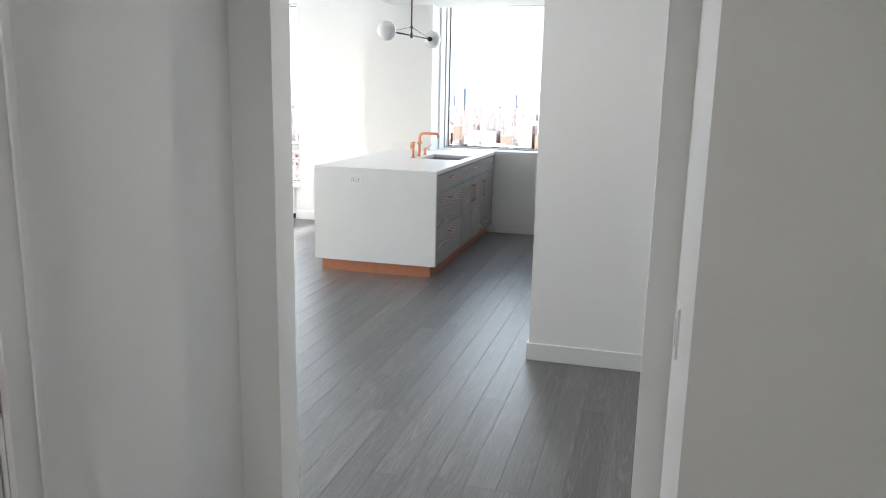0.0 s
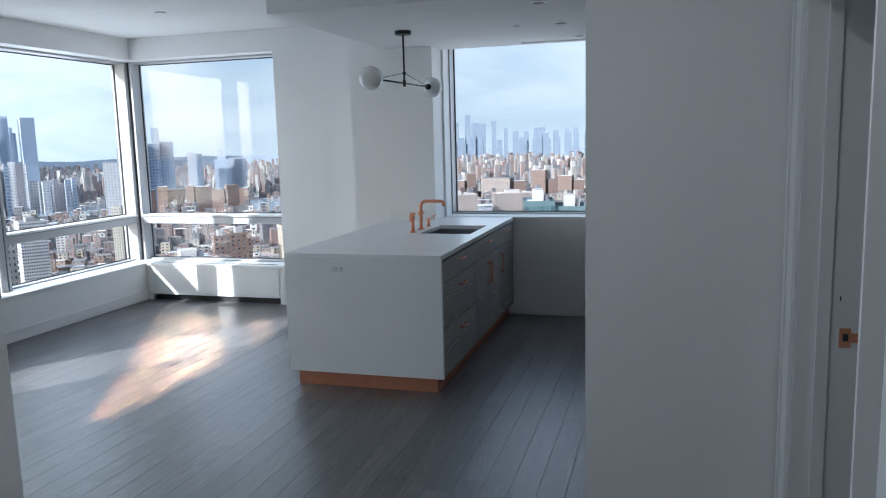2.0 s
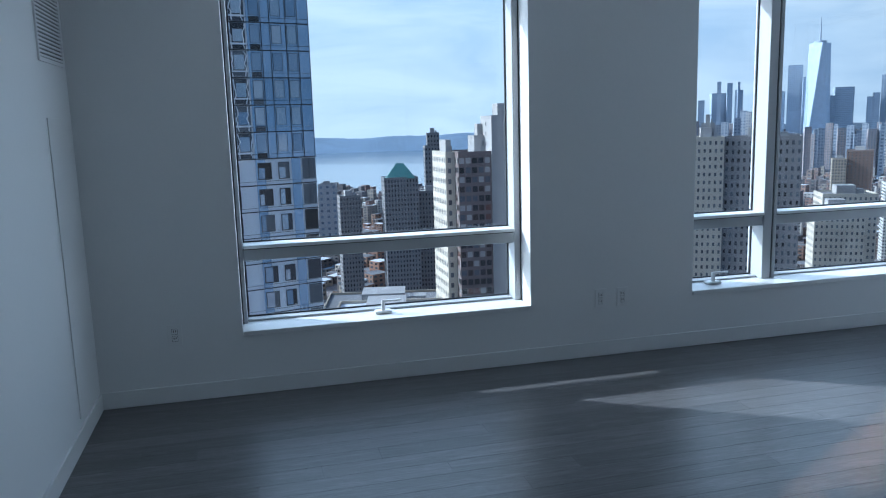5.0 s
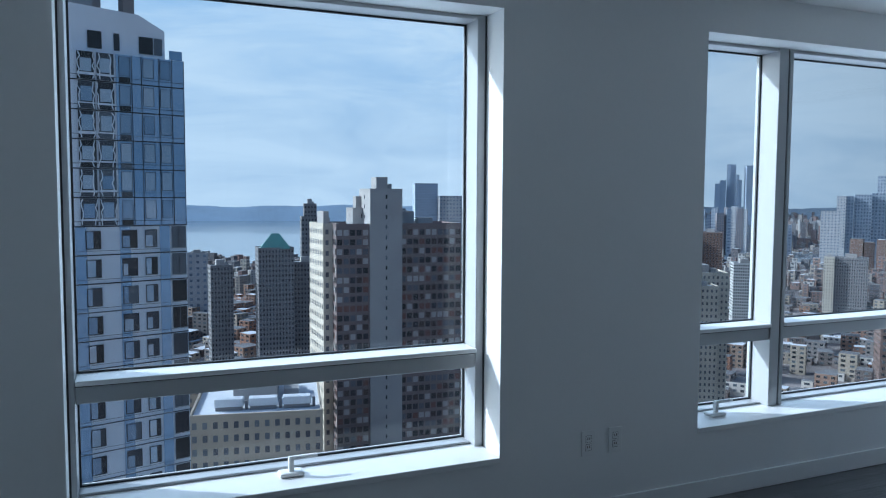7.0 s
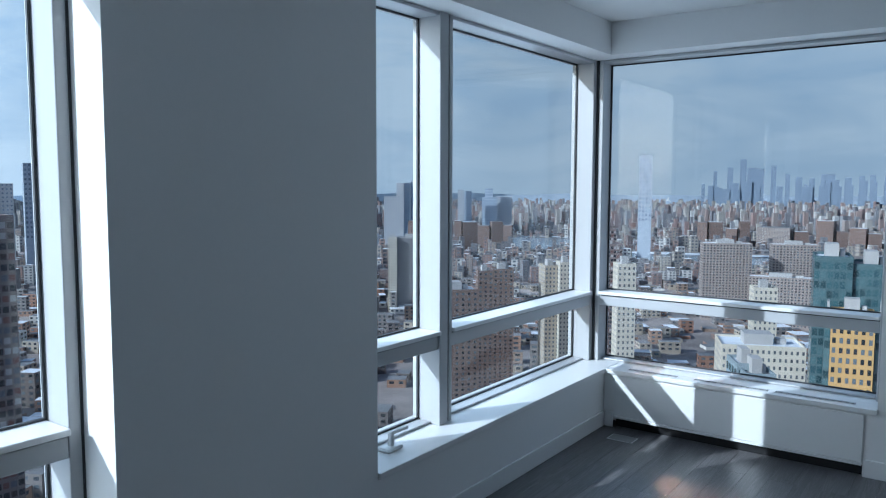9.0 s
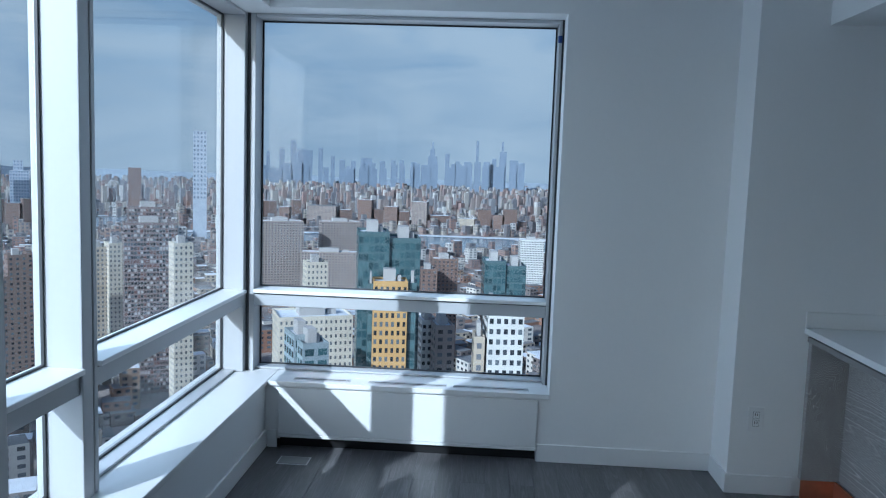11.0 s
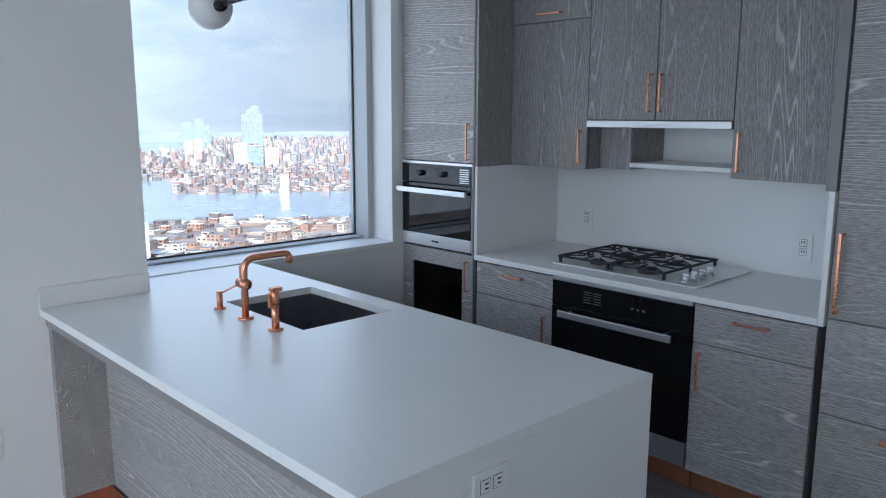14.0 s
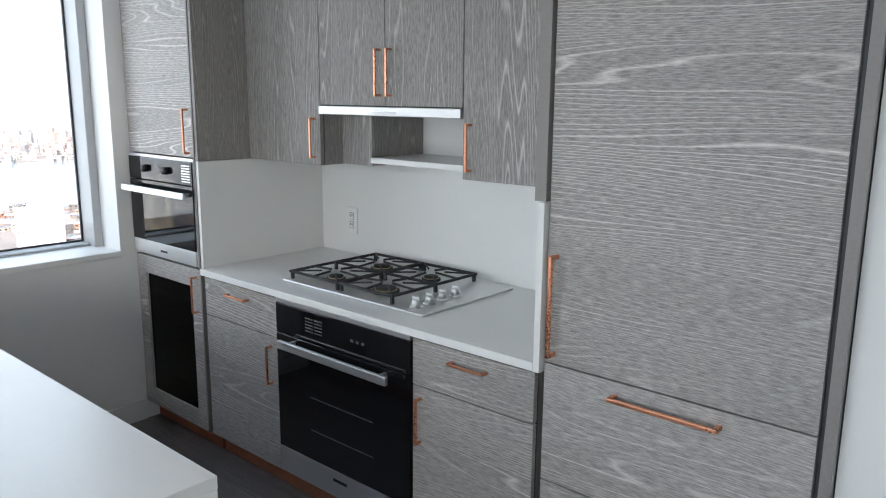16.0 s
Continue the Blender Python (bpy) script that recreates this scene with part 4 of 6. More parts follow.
def downlight(x, y, z, r=0.062):
    d = thing("downlight", (x, y, z), "small round recessed ceiling light with white trim", "ceiling light", "recessed downlights")
    bm = bmesh.new()
    bmesh.ops.create_circle(bm, cap_ends=False, segments=28, radius=r, matrix=Matrix.Translation((x, y, z - 0.004)))
    outer = list(bm.edges)
    inner = bmesh.ops.extrude_edge_only(bm, edges=outer)["geom"]
    iv = [g for g in inner if isinstance(g, bmesh.types.BMVert)]
    for v in iv:
        v.co = Vector((x, y, z - 0.008)) + (v.co - Vector((x, y, z - 0.004))) * 0.72
    ie = [g for g in inner if isinstance(g, bmesh.types.BMEdge)]
    up = bmesh.ops.extrude_edge_only(bm, edges=ie)["geom"]
    for v in up:
        if isinstance(v, bmesh.types.BMVert):
            v.co.z = z - 0.0015
    part("trim_ring", bm, PLASTIC, d, "white trim ring", True)
    part("lens", rod(bmesh.new(), (x, y, z - 0.002), (x, y, z - 0.001), r * 0.7, 24), SLOT, d, "dark unlit lens")
    return d

# the last two fixtures are added, unseen, for the hall and entry
for x, y, z, power in ((0.585, 0.27, SOFZ, 0), (0.605, 1.17, SOFZ, 0), (0.65, 1.95, SOFZ, 0), (1.12, -2.9, CEILZ, 2.3), (0.75, -6.2, CEILZ, 3.0)):
    downlight(x, y, z)
    if power:                                   # area lamps added to brighten the hall and entry
        ld = bpy.data.lights.new("hall_fill_lamp", "AREA")
        ld.shape, ld.size, ld.energy, ld.spread, ld.color = "DISK", 0.085, power, radians(150), (1.0, 0.97, 0.94)
        lamp = new("hall_fill_lamp", ld)
        lamp.matrix_world = look((x, y, z - 0.009), (x, y, 0))
downlight(0.28, 1.16, SOFZ, 0.045)
sl = thing("slot_diffuser", (0.45, 2.2, SOFZ), "narrow white linear air slot in the ceiling", "air slot")
part("frame", boxes((0.12, 0.80, 2.19, 2.20, SOFZ - 0.006, SOFZ - 0.0005), (0.12, 0.80, 2.24, 2.25, SOFZ - 0.006, SOFZ - 0.0005)), PLASTIC, sl)
part("slot", boxes((0.12, 0.80, 2.20, 2.24, SOFZ - 0.002, SOFZ - 0.0004)), SLOT, sl)
sm = thing("ceiling_sprinkler", (-2.75, 1.15, CEILZ), "white concealed sprinkler disc on the ceiling", "sprinkler")
part("disc", rod(bmesh.new(), (-2.75, 1.15, CEILZ - 0.012), (-2.75, 1.15, CEILZ - 0.0005), 0.045, 24), PLASTIC, sm, smooth=False)

# pendant over the island
px, py, pz = -0.57, 1.06, 2.072
pd = thing("pendant_lamp", (px, py, SOFZ), "black two-arm pendant lamp with opal glass globes", "pendant lamp")
part("canopy", rod(bmesh.new(), (px, py, SOFZ - 0.028), (px, py, SOFZ - 0.0005), 0.062, 28), BLACK, pd, "round black canopy", False)
part("stem", rod(rod(bmesh.new(), (px, py, pz - 0.02), (px, py, SOFZ - 0.028), 0.0075, 12), (px, py, pz - 0.025), (px, py, pz + 0.025), 0.012, 12), BLACK, pd, smooth=True)
ga, gb = Vector((-0.62, 0.50, pz)), Vector((-0.53, 1.64, pz))
part("arm", rod(bmesh.new(), ga, gb, 0.007, 12), BLACK, pd, "slim black arm", True)
for g in (ga, gb):
    inw = (Vector((px, py, pz)) - g).normalized()
    part("stay", rod(bmesh.new(), (px, py, pz + 0.075), g + inw * 0.10 + Vector((0, 0, 0.004)), 0.0025, 8), BLACK, pd, "thin stay", True)
    gl = part("globe", ball(bmesh.new(), g, 0.083, 32, 20), OPAL, pd, "opal glass globe", True)
    part("cap", ball(rod(bmesh.new(), g + inw * 0.07, g + inw * 0.105, 0.022, 16), g + inw * 0.085, 0.024, 16, 10), BLACK, gl, "black cap", True)
part("collar", rod(bmesh.new(), (px, py, pz + 0.065), (px, py, pz + 0.085), 0.013, 12), BLACK, pd, smooth=True)

# doors and casings of the hall and entry
structure("door_casing_hall", boxes((EX - 0.016, EX - 0.001, -1.849, -1.706, 0.001, 2.18), (EX + 0.060, EX + 0.071, -2.815, -2.721, 0.001, 2.18), (EX - 0.016, EX - 0.001, -2.721, -1.849, 2.091, 2.18),
    (EX - 0.024, EX - 0.016, -1.735, -1.708, 0.001, 2.18), bevel=0.002), TRIM, "white painted stepped door casing", "trim")
jm = thing("door_jamb_hall", (EX, -2.28, 0), "white painted door jamb with a stop", "trim", kind="structure")
for q in ((EX - 0.001, EX + 0.241, -1.868, -1.851, 0.001, 2.089), (EX - 0.001, EX + 0.241, -2.719, -2.702, 0.001, 2.089), (EX - 0.001, EX + 0.241, -2.702, -1.868, 2.072, 2.089)):
    part("jamb_board", boxes(q, bevel=0.001), TRIM, jm)
part("stop", boxes((EX + 0.06, EX + 0.10, -1.882, -1.868, 0.001, 2.072), bevel=0.001), TRIM, jm)
st = thing("strike_plate", (1.93, -1.869, 0.97), "copper strike plate on the door jamb", "strike plate")
part("plate", boxes((1.905, 1.94, -1.8715, -1.8685, 0.935, 1.0), (1.939, 1.965, -1.8715, -1.8685, 0.952, 0.984), bevel=0.001), COPPER, st)
part("hole", boxes((1.915, 1.932, -1.8725, -1.8717, 0.957, 0.981)), SLOT, st)
part("screw", boxes((1.902, 1.906, -1.8722, -1.8687, 1.09, 1.105)), SLOT, st)
dl = thing("door_1", (1.80, -3.0, 0.01), "white painted door folded open flat against the hall wall", "door", kind="structure")
part("leaf", boxes((1.795, 1.838, -3.36, -2.83, 0.012, 2.07), bevel=0.002), TRIM, dl)
for z in (1.752, 1.033):
    pl = part("latch_plate", boxes((1.795 + 0.012, 1.795 + 0.030, -3.3625, -3.36, z - 0.055, z + 0.055)), STEEL, dl, "narrow steel latch plate")
    part("latch_hole", boxes((1.795 + 0.017, 1.795 + 0.025, -3.3635, -3.3627, z - 0.045, z + 0.03)), SLOT, pl)

ce = thing("door_casing_entry", (0.42, -5.3, 0), "white painted stepped door casing", "trim", kind="structure")
for q in ((-4.879, -4.79, 0.001, 2.17), (-5.85, -5.76, 0.001, 2.17), (-5.76, -4.879, 2.091, 2.17)):
    part("casing_board", boxes((0.483, 0.50, *q), bevel=0.002), TRIM, ce)
part("back_band", boxes((0.50, 0.509, -4.815, -4.792, 0.001, 2.17), bevel=0.003), TRIM, ce)
de = thing("door_2", (0.37, -5.32, 0.01), "closed white painted entry closet door", "door", kind="structure")
part("leaf", boxes((0.428, 0.471, -5.757, -4.885, 0.012, 2.085), bevel=0.002), TRIM, de)
for z in (0.25, 0.97, 1.85):
    part("hinge", rod(boxes((0.471, 0.4735, -4.965, -4.89, z - 0.05, z + 0.05)), (0.478, -4.886, z - 0.05), (0.478, -4.886, z + 0.05), 0.006, 10), COPPER_DULL, de, "copper butt hinge")

# access panel and grille on the south wall
gp = thing("supply_grille", (-3.72, SY, 2.02), "white slotted air grille high on the wall", "grille")
part("frame", boxes((-3.98, -3.46, SY + 0.001, SY + 0.010, 1.995, 2.015), (-3.98, -3.46, SY + 0.001, SY + 0.010, 2.385, 2.405), (-3.98, -3.96, SY + 0.001, SY + 0.010, 2.015, 2.385), (-3.48, -3.46, SY + 0.001, SY + 0.010, 2.015, 2.385)), TRIM, gp)
part("backing", boxes((-3.96, -3.48, SY + 0.0005, SY + 0.002, 2.015, 2.385)), SLOT, gp)
for k in range(18):
    part("slat", boxes((-3.96, -3.48, SY + 0.002, SY + 0.009, 2.02 + 0.02 * k, 2.031 + 0.02 * k)), TRIM, gp)
ap = thing("access_panel", (-3.72, SY, 0.2), "flush white closet panel in the wall", "panel", kind="structure")
part("panel", boxes((-3.98, -3.50, SY + 0.001, SY + 0.007, 0.15, 1.72), bevel=0.002), TRIM, ap)

# ---------- the city outside ----------
GROUND = -150.0


def facade_material(name, colors, rough=0.7, metal=0.0, spec=0.3):
    """Masonry or glass whose colour varies from block to block and in blotches."""
    m = bpy.data.materials.new(name)
    m.use_nodes = True
    n, l = m.node_tree.nodes, m.node_tree.links
    p = n["Principled BSDF"]
    geo, tc, nz = n.new("ShaderNodeNewGeometry"), n.new("ShaderNodeTexCoord"), n.new("ShaderNodeTexNoise")
    nz.inputs["Scale"].default_value, nz.inputs["Detail"].default_value = 0.12, 4
    l.new(tc.outputs["Object"], nz.inputs["Vector"])
    ramp = n.new("ShaderNodeValToRGB")
    ramp.color_ramp.interpolation = "CONSTANT"
    while len(ramp.color_ramp.elements) < len(colors):
        ramp.color_ramp.elements.new(1.0)
    for k, c in enumerate(colors):
        ramp.color_ramp.elements[k].position = k / len(colors)
        ramp.color_ramp.elements[k].color = (*c, 1)
    l.new(geo.outputs["Random Per Island"], ramp.inputs["Fac"])
    mr = n.new("ShaderNodeMapRange")
    mr.inputs["To Min"].default_value, mr.inputs["To Max"].default_value = 0.8, 1.2
    l.new(nz.outputs["Fac"], mr.inputs["Value"])
    mx = n.new("ShaderNodeVectorMath")
    mx.operation = "SCALE"
    l.new(ramp.outputs["Color"], mx.inputs[0])
    l.new(mr.outputs[0], mx.inputs["Scale"])
    l.new(mx.outputs["Vector"], p.inputs["Base Color"])
    p.inputs["Roughness"].default_value, p.inputs["Metallic"].default_value, p.inputs["Specular IOR Level"].default_value = rough, metal, spec
    return m


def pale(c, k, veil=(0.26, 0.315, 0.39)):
    """A colour mixed towards a bluish veil, which paints aerial haze into far-off masonry."""
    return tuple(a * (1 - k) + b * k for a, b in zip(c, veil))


SNOW = material("roof_snow", (0.62, 0.64, 0.67), 0.8, vary=0.15, grain=0.3, large=0.05)
ROOF = material("grey_roofing", (0.16, 0.16, 0.165), 0.8, vary=0.4, grain=0.4, large=0.06)
WINDOW_DARK = facade_material("far_window_glass", [(0.03, 0.035, 0.045), (0.06, 0.07, 0.085), (0.02, 0.025, 0.03), (0.12, 0.14, 0.16)], 0.15, 0, 0.6)
WINDOW_BLUE = facade_material("far_blue_glass", [(0.34, 0.46, 0.62), (0.42, 0.54, 0.68), (0.26, 0.38, 0.55), (0.52, 0.62, 0.74)], 0.12, 0.55, 0.8)
WINDOW_TEAL = facade_material("far_teal_glass", [(0.04, 0.085, 0.10), (0.055, 0.11, 0.125), (0.03, 0.06, 0.07), (0.09, 0.15, 0.165)], 0.12, 0, 0.8)
# these panes are paler and bluer, with haze painted into the glass colour
WINDOW_FAR = facade_material("haze_tinted_far_glass", [(0.14, 0.17, 0.23), (0.20, 0.24, 0.31), (0.11, 0.14, 0.19)], 0.3, 0, 0.4)
WINDOW_HAZE = facade_material("haze_tinted_pale_glass", [(0.30, 0.36, 0.44), (0.36, 0.42, 0.50), (0.25, 0.31, 0.39)], 0.3, 0, 0.4)
WINDOW_MID = facade_material("haze_lifted_middle_glass", [(0.09, 0.10, 0.12), (0.13, 0.14, 0.16), (0.07, 0.075, 0.09)], 0.3, 0, 0.4)
WINDOW_BROWN = facade_material("brown_slab_glass", [(0.03, 0.035, 0.045), (0.15, 0.08, 0.07), (0.02, 0.025, 0.03), (0.40, 0.38, 0.37), (0.05, 0.04, 0.04), (0.12, 0.13, 0.15)], 0.2, 0, 0.6)
STYLES = {  # wall colour, window material, storey height, bay width, window share across and up
    "tealglass": ((0.07, 0.11, 0.12), WINDOW_TEAL, 3.0, 1.6, 0.8, 0.72),
    "greenglass": ((0.22, 0.26, 0.28), WINDOW_TEAL, 3.5, 3.0, 0.7, 0.6),
    "brownslab": ((0.17, 0.135, 0.13), WINDOW_BROWN, 2.8, 1.9, 0.78, 0.6),
    # brick greyed and lightened for the haze in front of it
    "darkbrick": ((0.21, 0.205, 0.21), WINDOW_DARK, 3.4, 2.2, 0.42, 0.5),
    "redbrick": ((0.17, 0.118, 0.098), WINDOW_DARK, 3.0, 3.2, 0.4, 0.45),
    "greybrick": ((0.26, 0.22, 0.20), WINDOW_DARK, 3.0, 3.4, 0.5, 0.5),
    "tan": ((0.38, 0.33, 0.26), WINDOW_MID, 3.2, 2.3, 0.45, 0.5),
    "cream": ((0.50, 0.46, 0.38), WINDOW_MID, 3.2, 2.1, 0.4, 0.45),
    "yellow": ((0.44, 0.28, 0.11), WINDOW_DARK, 2.9, 1.85, 0.5, 0.55),
    "whitegrid": ((0.52, 0.52, 0.50), WINDOW_DARK, 3.0, 2.0, 0.55, 0.5),
    "concrete": ((0.34, 0.33, 0.32), WINDOW_DARK, 3.0, 40.0, 0.05, 0.4),
    "stack": ((0.34, 0.305, 0.235), WINDOW_DARK, 60.0, 60.0, 0.02, 0.02),
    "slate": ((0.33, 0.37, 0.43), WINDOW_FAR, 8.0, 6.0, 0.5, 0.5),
    # the walls below have aerial haze put into their colour
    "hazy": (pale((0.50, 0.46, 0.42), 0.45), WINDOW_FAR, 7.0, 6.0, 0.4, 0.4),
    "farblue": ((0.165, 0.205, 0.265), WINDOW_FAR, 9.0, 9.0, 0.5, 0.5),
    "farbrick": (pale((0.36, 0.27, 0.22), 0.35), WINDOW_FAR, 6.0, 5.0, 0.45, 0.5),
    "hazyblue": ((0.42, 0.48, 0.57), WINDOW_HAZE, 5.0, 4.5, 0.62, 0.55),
}
LABELS = {"tealglass": "teal glass apartment tower with balconies", "greenglass": "green-grey glass office block",
          "brownslab": "brown concrete apartment slab with dark windows", "darkbrick": "dark brick prewar office tower", "redbrick": "red-brown brick housing block",
          "greybrick": "grey-brown brick housing block", "tan": "tan masonry building with rows of windows", "cream": "cream masonry building with rows of windows",
          "yellow": "yellow brick facade with square windows", "whitegrid": "white-framed building with a window grid", "concrete": "bare concrete service core tower",
          "stack": "pale tall chimney stack", "slate": "slate-blue glass office skyscraper", "farbrick": "distant haze-tinted brown brick tower", "hazy": "distant haze-tinted pale stone skyscraper", "hazyblue": "distant haze-tinted blue-grey skyscraper", "farblue": "far skyscraper in haze-tinted blue-grey on the skyline"}
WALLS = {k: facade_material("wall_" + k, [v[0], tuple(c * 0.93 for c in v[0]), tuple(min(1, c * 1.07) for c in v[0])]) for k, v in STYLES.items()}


def quads(name, verts, mat, parent, label="", kind=""):
    """One mesh of loose four-cornered faces."""
    me = bpy.data.meshes.new(name)
    me.from_pydata(verts, [], [tuple(range(k, k + 4)) for k in range(0, len(verts), 4)])
    me.materials.append(mat)
    ob = new(name, me)
    ob.parent = parent
    return tagged(ob, label, kind=kind)


def tower(x, y, w, d, top, turn, style, foot=GROUND):
    """A building that faces the flat: wall, roof with parapet and plant room, and its windows set on each side."""
    color, glass, fh, bay, su, sv = STYLES[style]
    b = thing("building", (x, y, foot), LABELS[style], "building", "buildings seen from the windows")
    b.rotation_euler.z = radians(turn)
    h = top - foot
    near = math.hypot(x, y) < 1200
    wall = new("wall", mesh("wall", boxes((-w / 2, w / 2, 0, d, 0, h)), WALLS[style]))
    wall.parent = b
    r = boxes((-w / 2 + 0.5, w / 2 - 0.5, 0.5, d - 0.5, h - 0.2, h + 0.15))
    roof = new("roof", mesh("roof", r, SNOW if (int(x) % 3 and style not in ("hazyblue", "stack")) else ROOF))
    roof.parent = b
    if near and style != "stack":
        t = boxes((-w / 2, w / 2, 0, 0.5, h, h + 1), (-w / 2, w / 2, d - 0.5, d, h, h + 1), (-w / 2, -w / 2 + 0.5, 0.5, d - 0.5, h, h + 1), (w / 2 - 0.5, w / 2, 0.5, d - 0.5, h, h + 1))
        pp = new("parapet", mesh("parapet", t, WALLS[style]))
        pp.parent = b
        t = boxes((-w * 0.2, w * 0.15, d * 0.3, d * 0.75, h + 0.1, h + 4.5), (w * 0.2, w * 0.32, d * 0.4, d * 0.6, h + 0.1, h + 2.5))
        pr = new("plant_room", mesh("plant_room", t, WALLS["concrete"]))
        pr.parent = b
    v = []
    low = max(0.0, h - (112 if near else 130))            # storeys below are hidden from the flat
    for side in range(4):
        length, off = (w, d / 2) if side % 2 == 0 else (d, w / 2)
        nb, nf = max(1, int(length / bay)), int((h - low - 0.6) / fh)
        cw = length / nb
        rot = Matrix.Rotation(side * math.pi / 2, 3, "Z")
        o = off + 0.06
        for i in range(nb):
            u0 = -length / 2 + (i + 0.5 - su / 2) * cw
            u1 = u0 + su * cw
            for j in range(nf):
                z1 = h - 0.8 - j * fh
                z0 = z1 - sv * fh
                v += [rot @ Vector(p) + Vector((0, d / 2, 0)) for p in ((u0, -o, z0), (u1, -o, z0), (u1, -o, z1), (u0, -o, z1))]
    if v:
        quads("windows", v, glass, b, "rows of windows", "stuff")
    return b


def carpet(name, count, near, far, span, hmin, hmax, size, colors, seed, keep, label):
    """The mass of low city blocks between the landmarks, with their roofs."""
    rng = random.Random(seed)
    walls, roofs, snow, panes = [], [], [], []
    for _ in range(count):
        a = radians(rng.uniform(*span))
        r = math.sqrt(rng.uniform(near ** 2, far ** 2))
        x, y = -math.sin(a) * r, math.cos(a) * r
        if not keep(x, y):
            continue
        w, d = rng.uniform(*size), rng.uniform(*size)
        h = (hmin + (hmax - hmin) * rng.random() ** 3) * (0.5 if math.degrees(a) < -14 or (650 < r < 1150 and math.degrees(a) < 30) else 1.0)
        c, s = math.cos(0.5 + 0.3 * (rng.random() < 0.3)), math.sin(0.5 + 0.3 * (rng.random() < 0.3))
        q = [(x + c * u - s * t, y + s * u + c * t) for u, t in ((-w / 2, -d / 2), (w / 2, -d / 2), (w / 2, d / 2), (-w / 2, d / 2))]
        z0, z1 = GROUND, GROUND + h
        for k in range(4):
            p0, p1 = q[k], q[(k + 1) % 4]
            walls.append([(*p0, z0), (*p1, z0), (*p1, z1), (*p0, z1)])
            if p0[0] * (p1[1] - p0[1]) - p0[1] * (p1[0] - p0[0]) > 0 or r > 2300:
                continue
            bay, fl = (5, 4) if r < 1300 else (6.5, 7)
            n = max(1, int(math.dist(p0, p1) / bay))
            nx, ny = (p1[1] - p0[1]) / math.dist(p0, p1), -(p1[0] - p0[0]) / math.dist(p0, p1)
            for i in range(n):
                fa, fb = (i + 0.25) / n, (i + 0.75) / n
                for j in range(int(h / fl)):
                    za = z1 - 1.2 - fl * j
                    a0 = (p0[0] + (p1[0] - p0[0]) * fa + nx * 0.1, p0[1] + (p1[1] - p0[1]) * fa + ny * 0.1)
                    b0 = (p0[0] + (p1[0] - p0[0]) * fb + nx * 0.1, p0[1] + (p1[1] - p0[1]) * fb + ny * 0.1)
                    panes.append([(*a0, za - 0.48 * fl), (*b0, za - 0.48 * fl), (*b0, za), (*a0, za)])
        (snow if rng.random() < 0.3 else roofs).append([(*p, z1) for p in q])
    root = thing(name, (0, 0, 0), label, "city blocks", kind="stuff")
    # walls of one block share their corners, so that each block takes one colour
    verts, faces = [], []
    for k in range(0, len(walls), 4):
        base = len(verts)
        verts += [walls[k + j][0] for j in range(4)] + [walls[k + j][3] for j in range(4)]
        faces += [(base + j, base + (j + 1) % 4, base + 4 + (j + 1) % 4, base + 4 + j) for j in range(4)]
    me = bpy.data.meshes.new("blocks")
    me.from_pydata(verts, [], faces)
    me.materials.append(facade_material("masonry_" + name, colors))
    ob = new("blocks", me)
    ob.parent = root
    tagged(ob, kind="stuff")
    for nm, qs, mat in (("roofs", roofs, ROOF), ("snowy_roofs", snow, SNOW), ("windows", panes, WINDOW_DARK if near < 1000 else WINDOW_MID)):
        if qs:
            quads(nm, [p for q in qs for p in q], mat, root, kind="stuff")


def river(x, y):
    """Whether a place lies in the water: the strait north of the flat or the harbour to the west."""
    a = math.degrees(math.atan2(-x, y))
    r = math.hypot(x, y)
    if a > 70:
        return r > 1700
    if a > 25:
        return 1750 + 6 * (a - 25) < r < 2150 + 6 * (a - 25) if a < 55 else 1650 < r < 1900
    if a > -12:
        return 1390 + 7 * max(0, a) < r < 1780
    return 1140 < r < (1900 if a > -24 else 1540) or (3100 < r < 4600 and -26 < a < -14)


def sheet(name, pts, z, mat, label, category):
    me = bpy.data.meshes.new(name)
    me.from_pydata([(x, y, z) for x, y in pts], [], [tuple(range(len(pts)))])
    me.materials.append(mat)
    return tagged(new(name, me), label, category, kind="structure")


def polar(a, r):
    return (-math.sin(radians(a)) * r, math.cos(radians(a)) * r)


EARTH = material("streets_and_yards", (0.23, 0.20, 0.185), 0.9, vary=0.6, grain=0.035, large=0.006)
WATER = material("grey_harbour_water", (0.26, 0.32, 0.37), 0.15, vary=0.12, grain=0.02, large=0.003, bump=0.4, bump_scale=0.05)
sheet("ground", [polar(a, 4950) for a in range(0, 360, 6)], GROUND, EARTH, "streets and yards far below with patches of snow", "ground")
for nm, lo, hi, near, far in (("water_strait", -12, 25, lambda a: 1390 + 7 * max(0, a), lambda a: 1715), ("water_east", -75, -24, lambda a: 1140, lambda a: 1540),
                              ("water_bay", -24, -12, lambda a: 1140, lambda a: 1900), ("water_east_reach", -26, -14, lambda a: 3100, lambda a: 4600),
                              ("water_bend", 25, 55, lambda a: 1750 + 6 * (a - 25), lambda a: 2150 + 6 * (a - 25)), ("water_harbour", 70, 150, lambda a: 1700, lambda a: 4900)):
    st_ = np.linspace(lo, hi, 16)
    sheet(nm, [polar(a, near(a)) for a in st_] + [polar(a, far(a)) for a in st_[::-1]], GROUND + 0.6, WATER, "calm grey-blue water", "water")
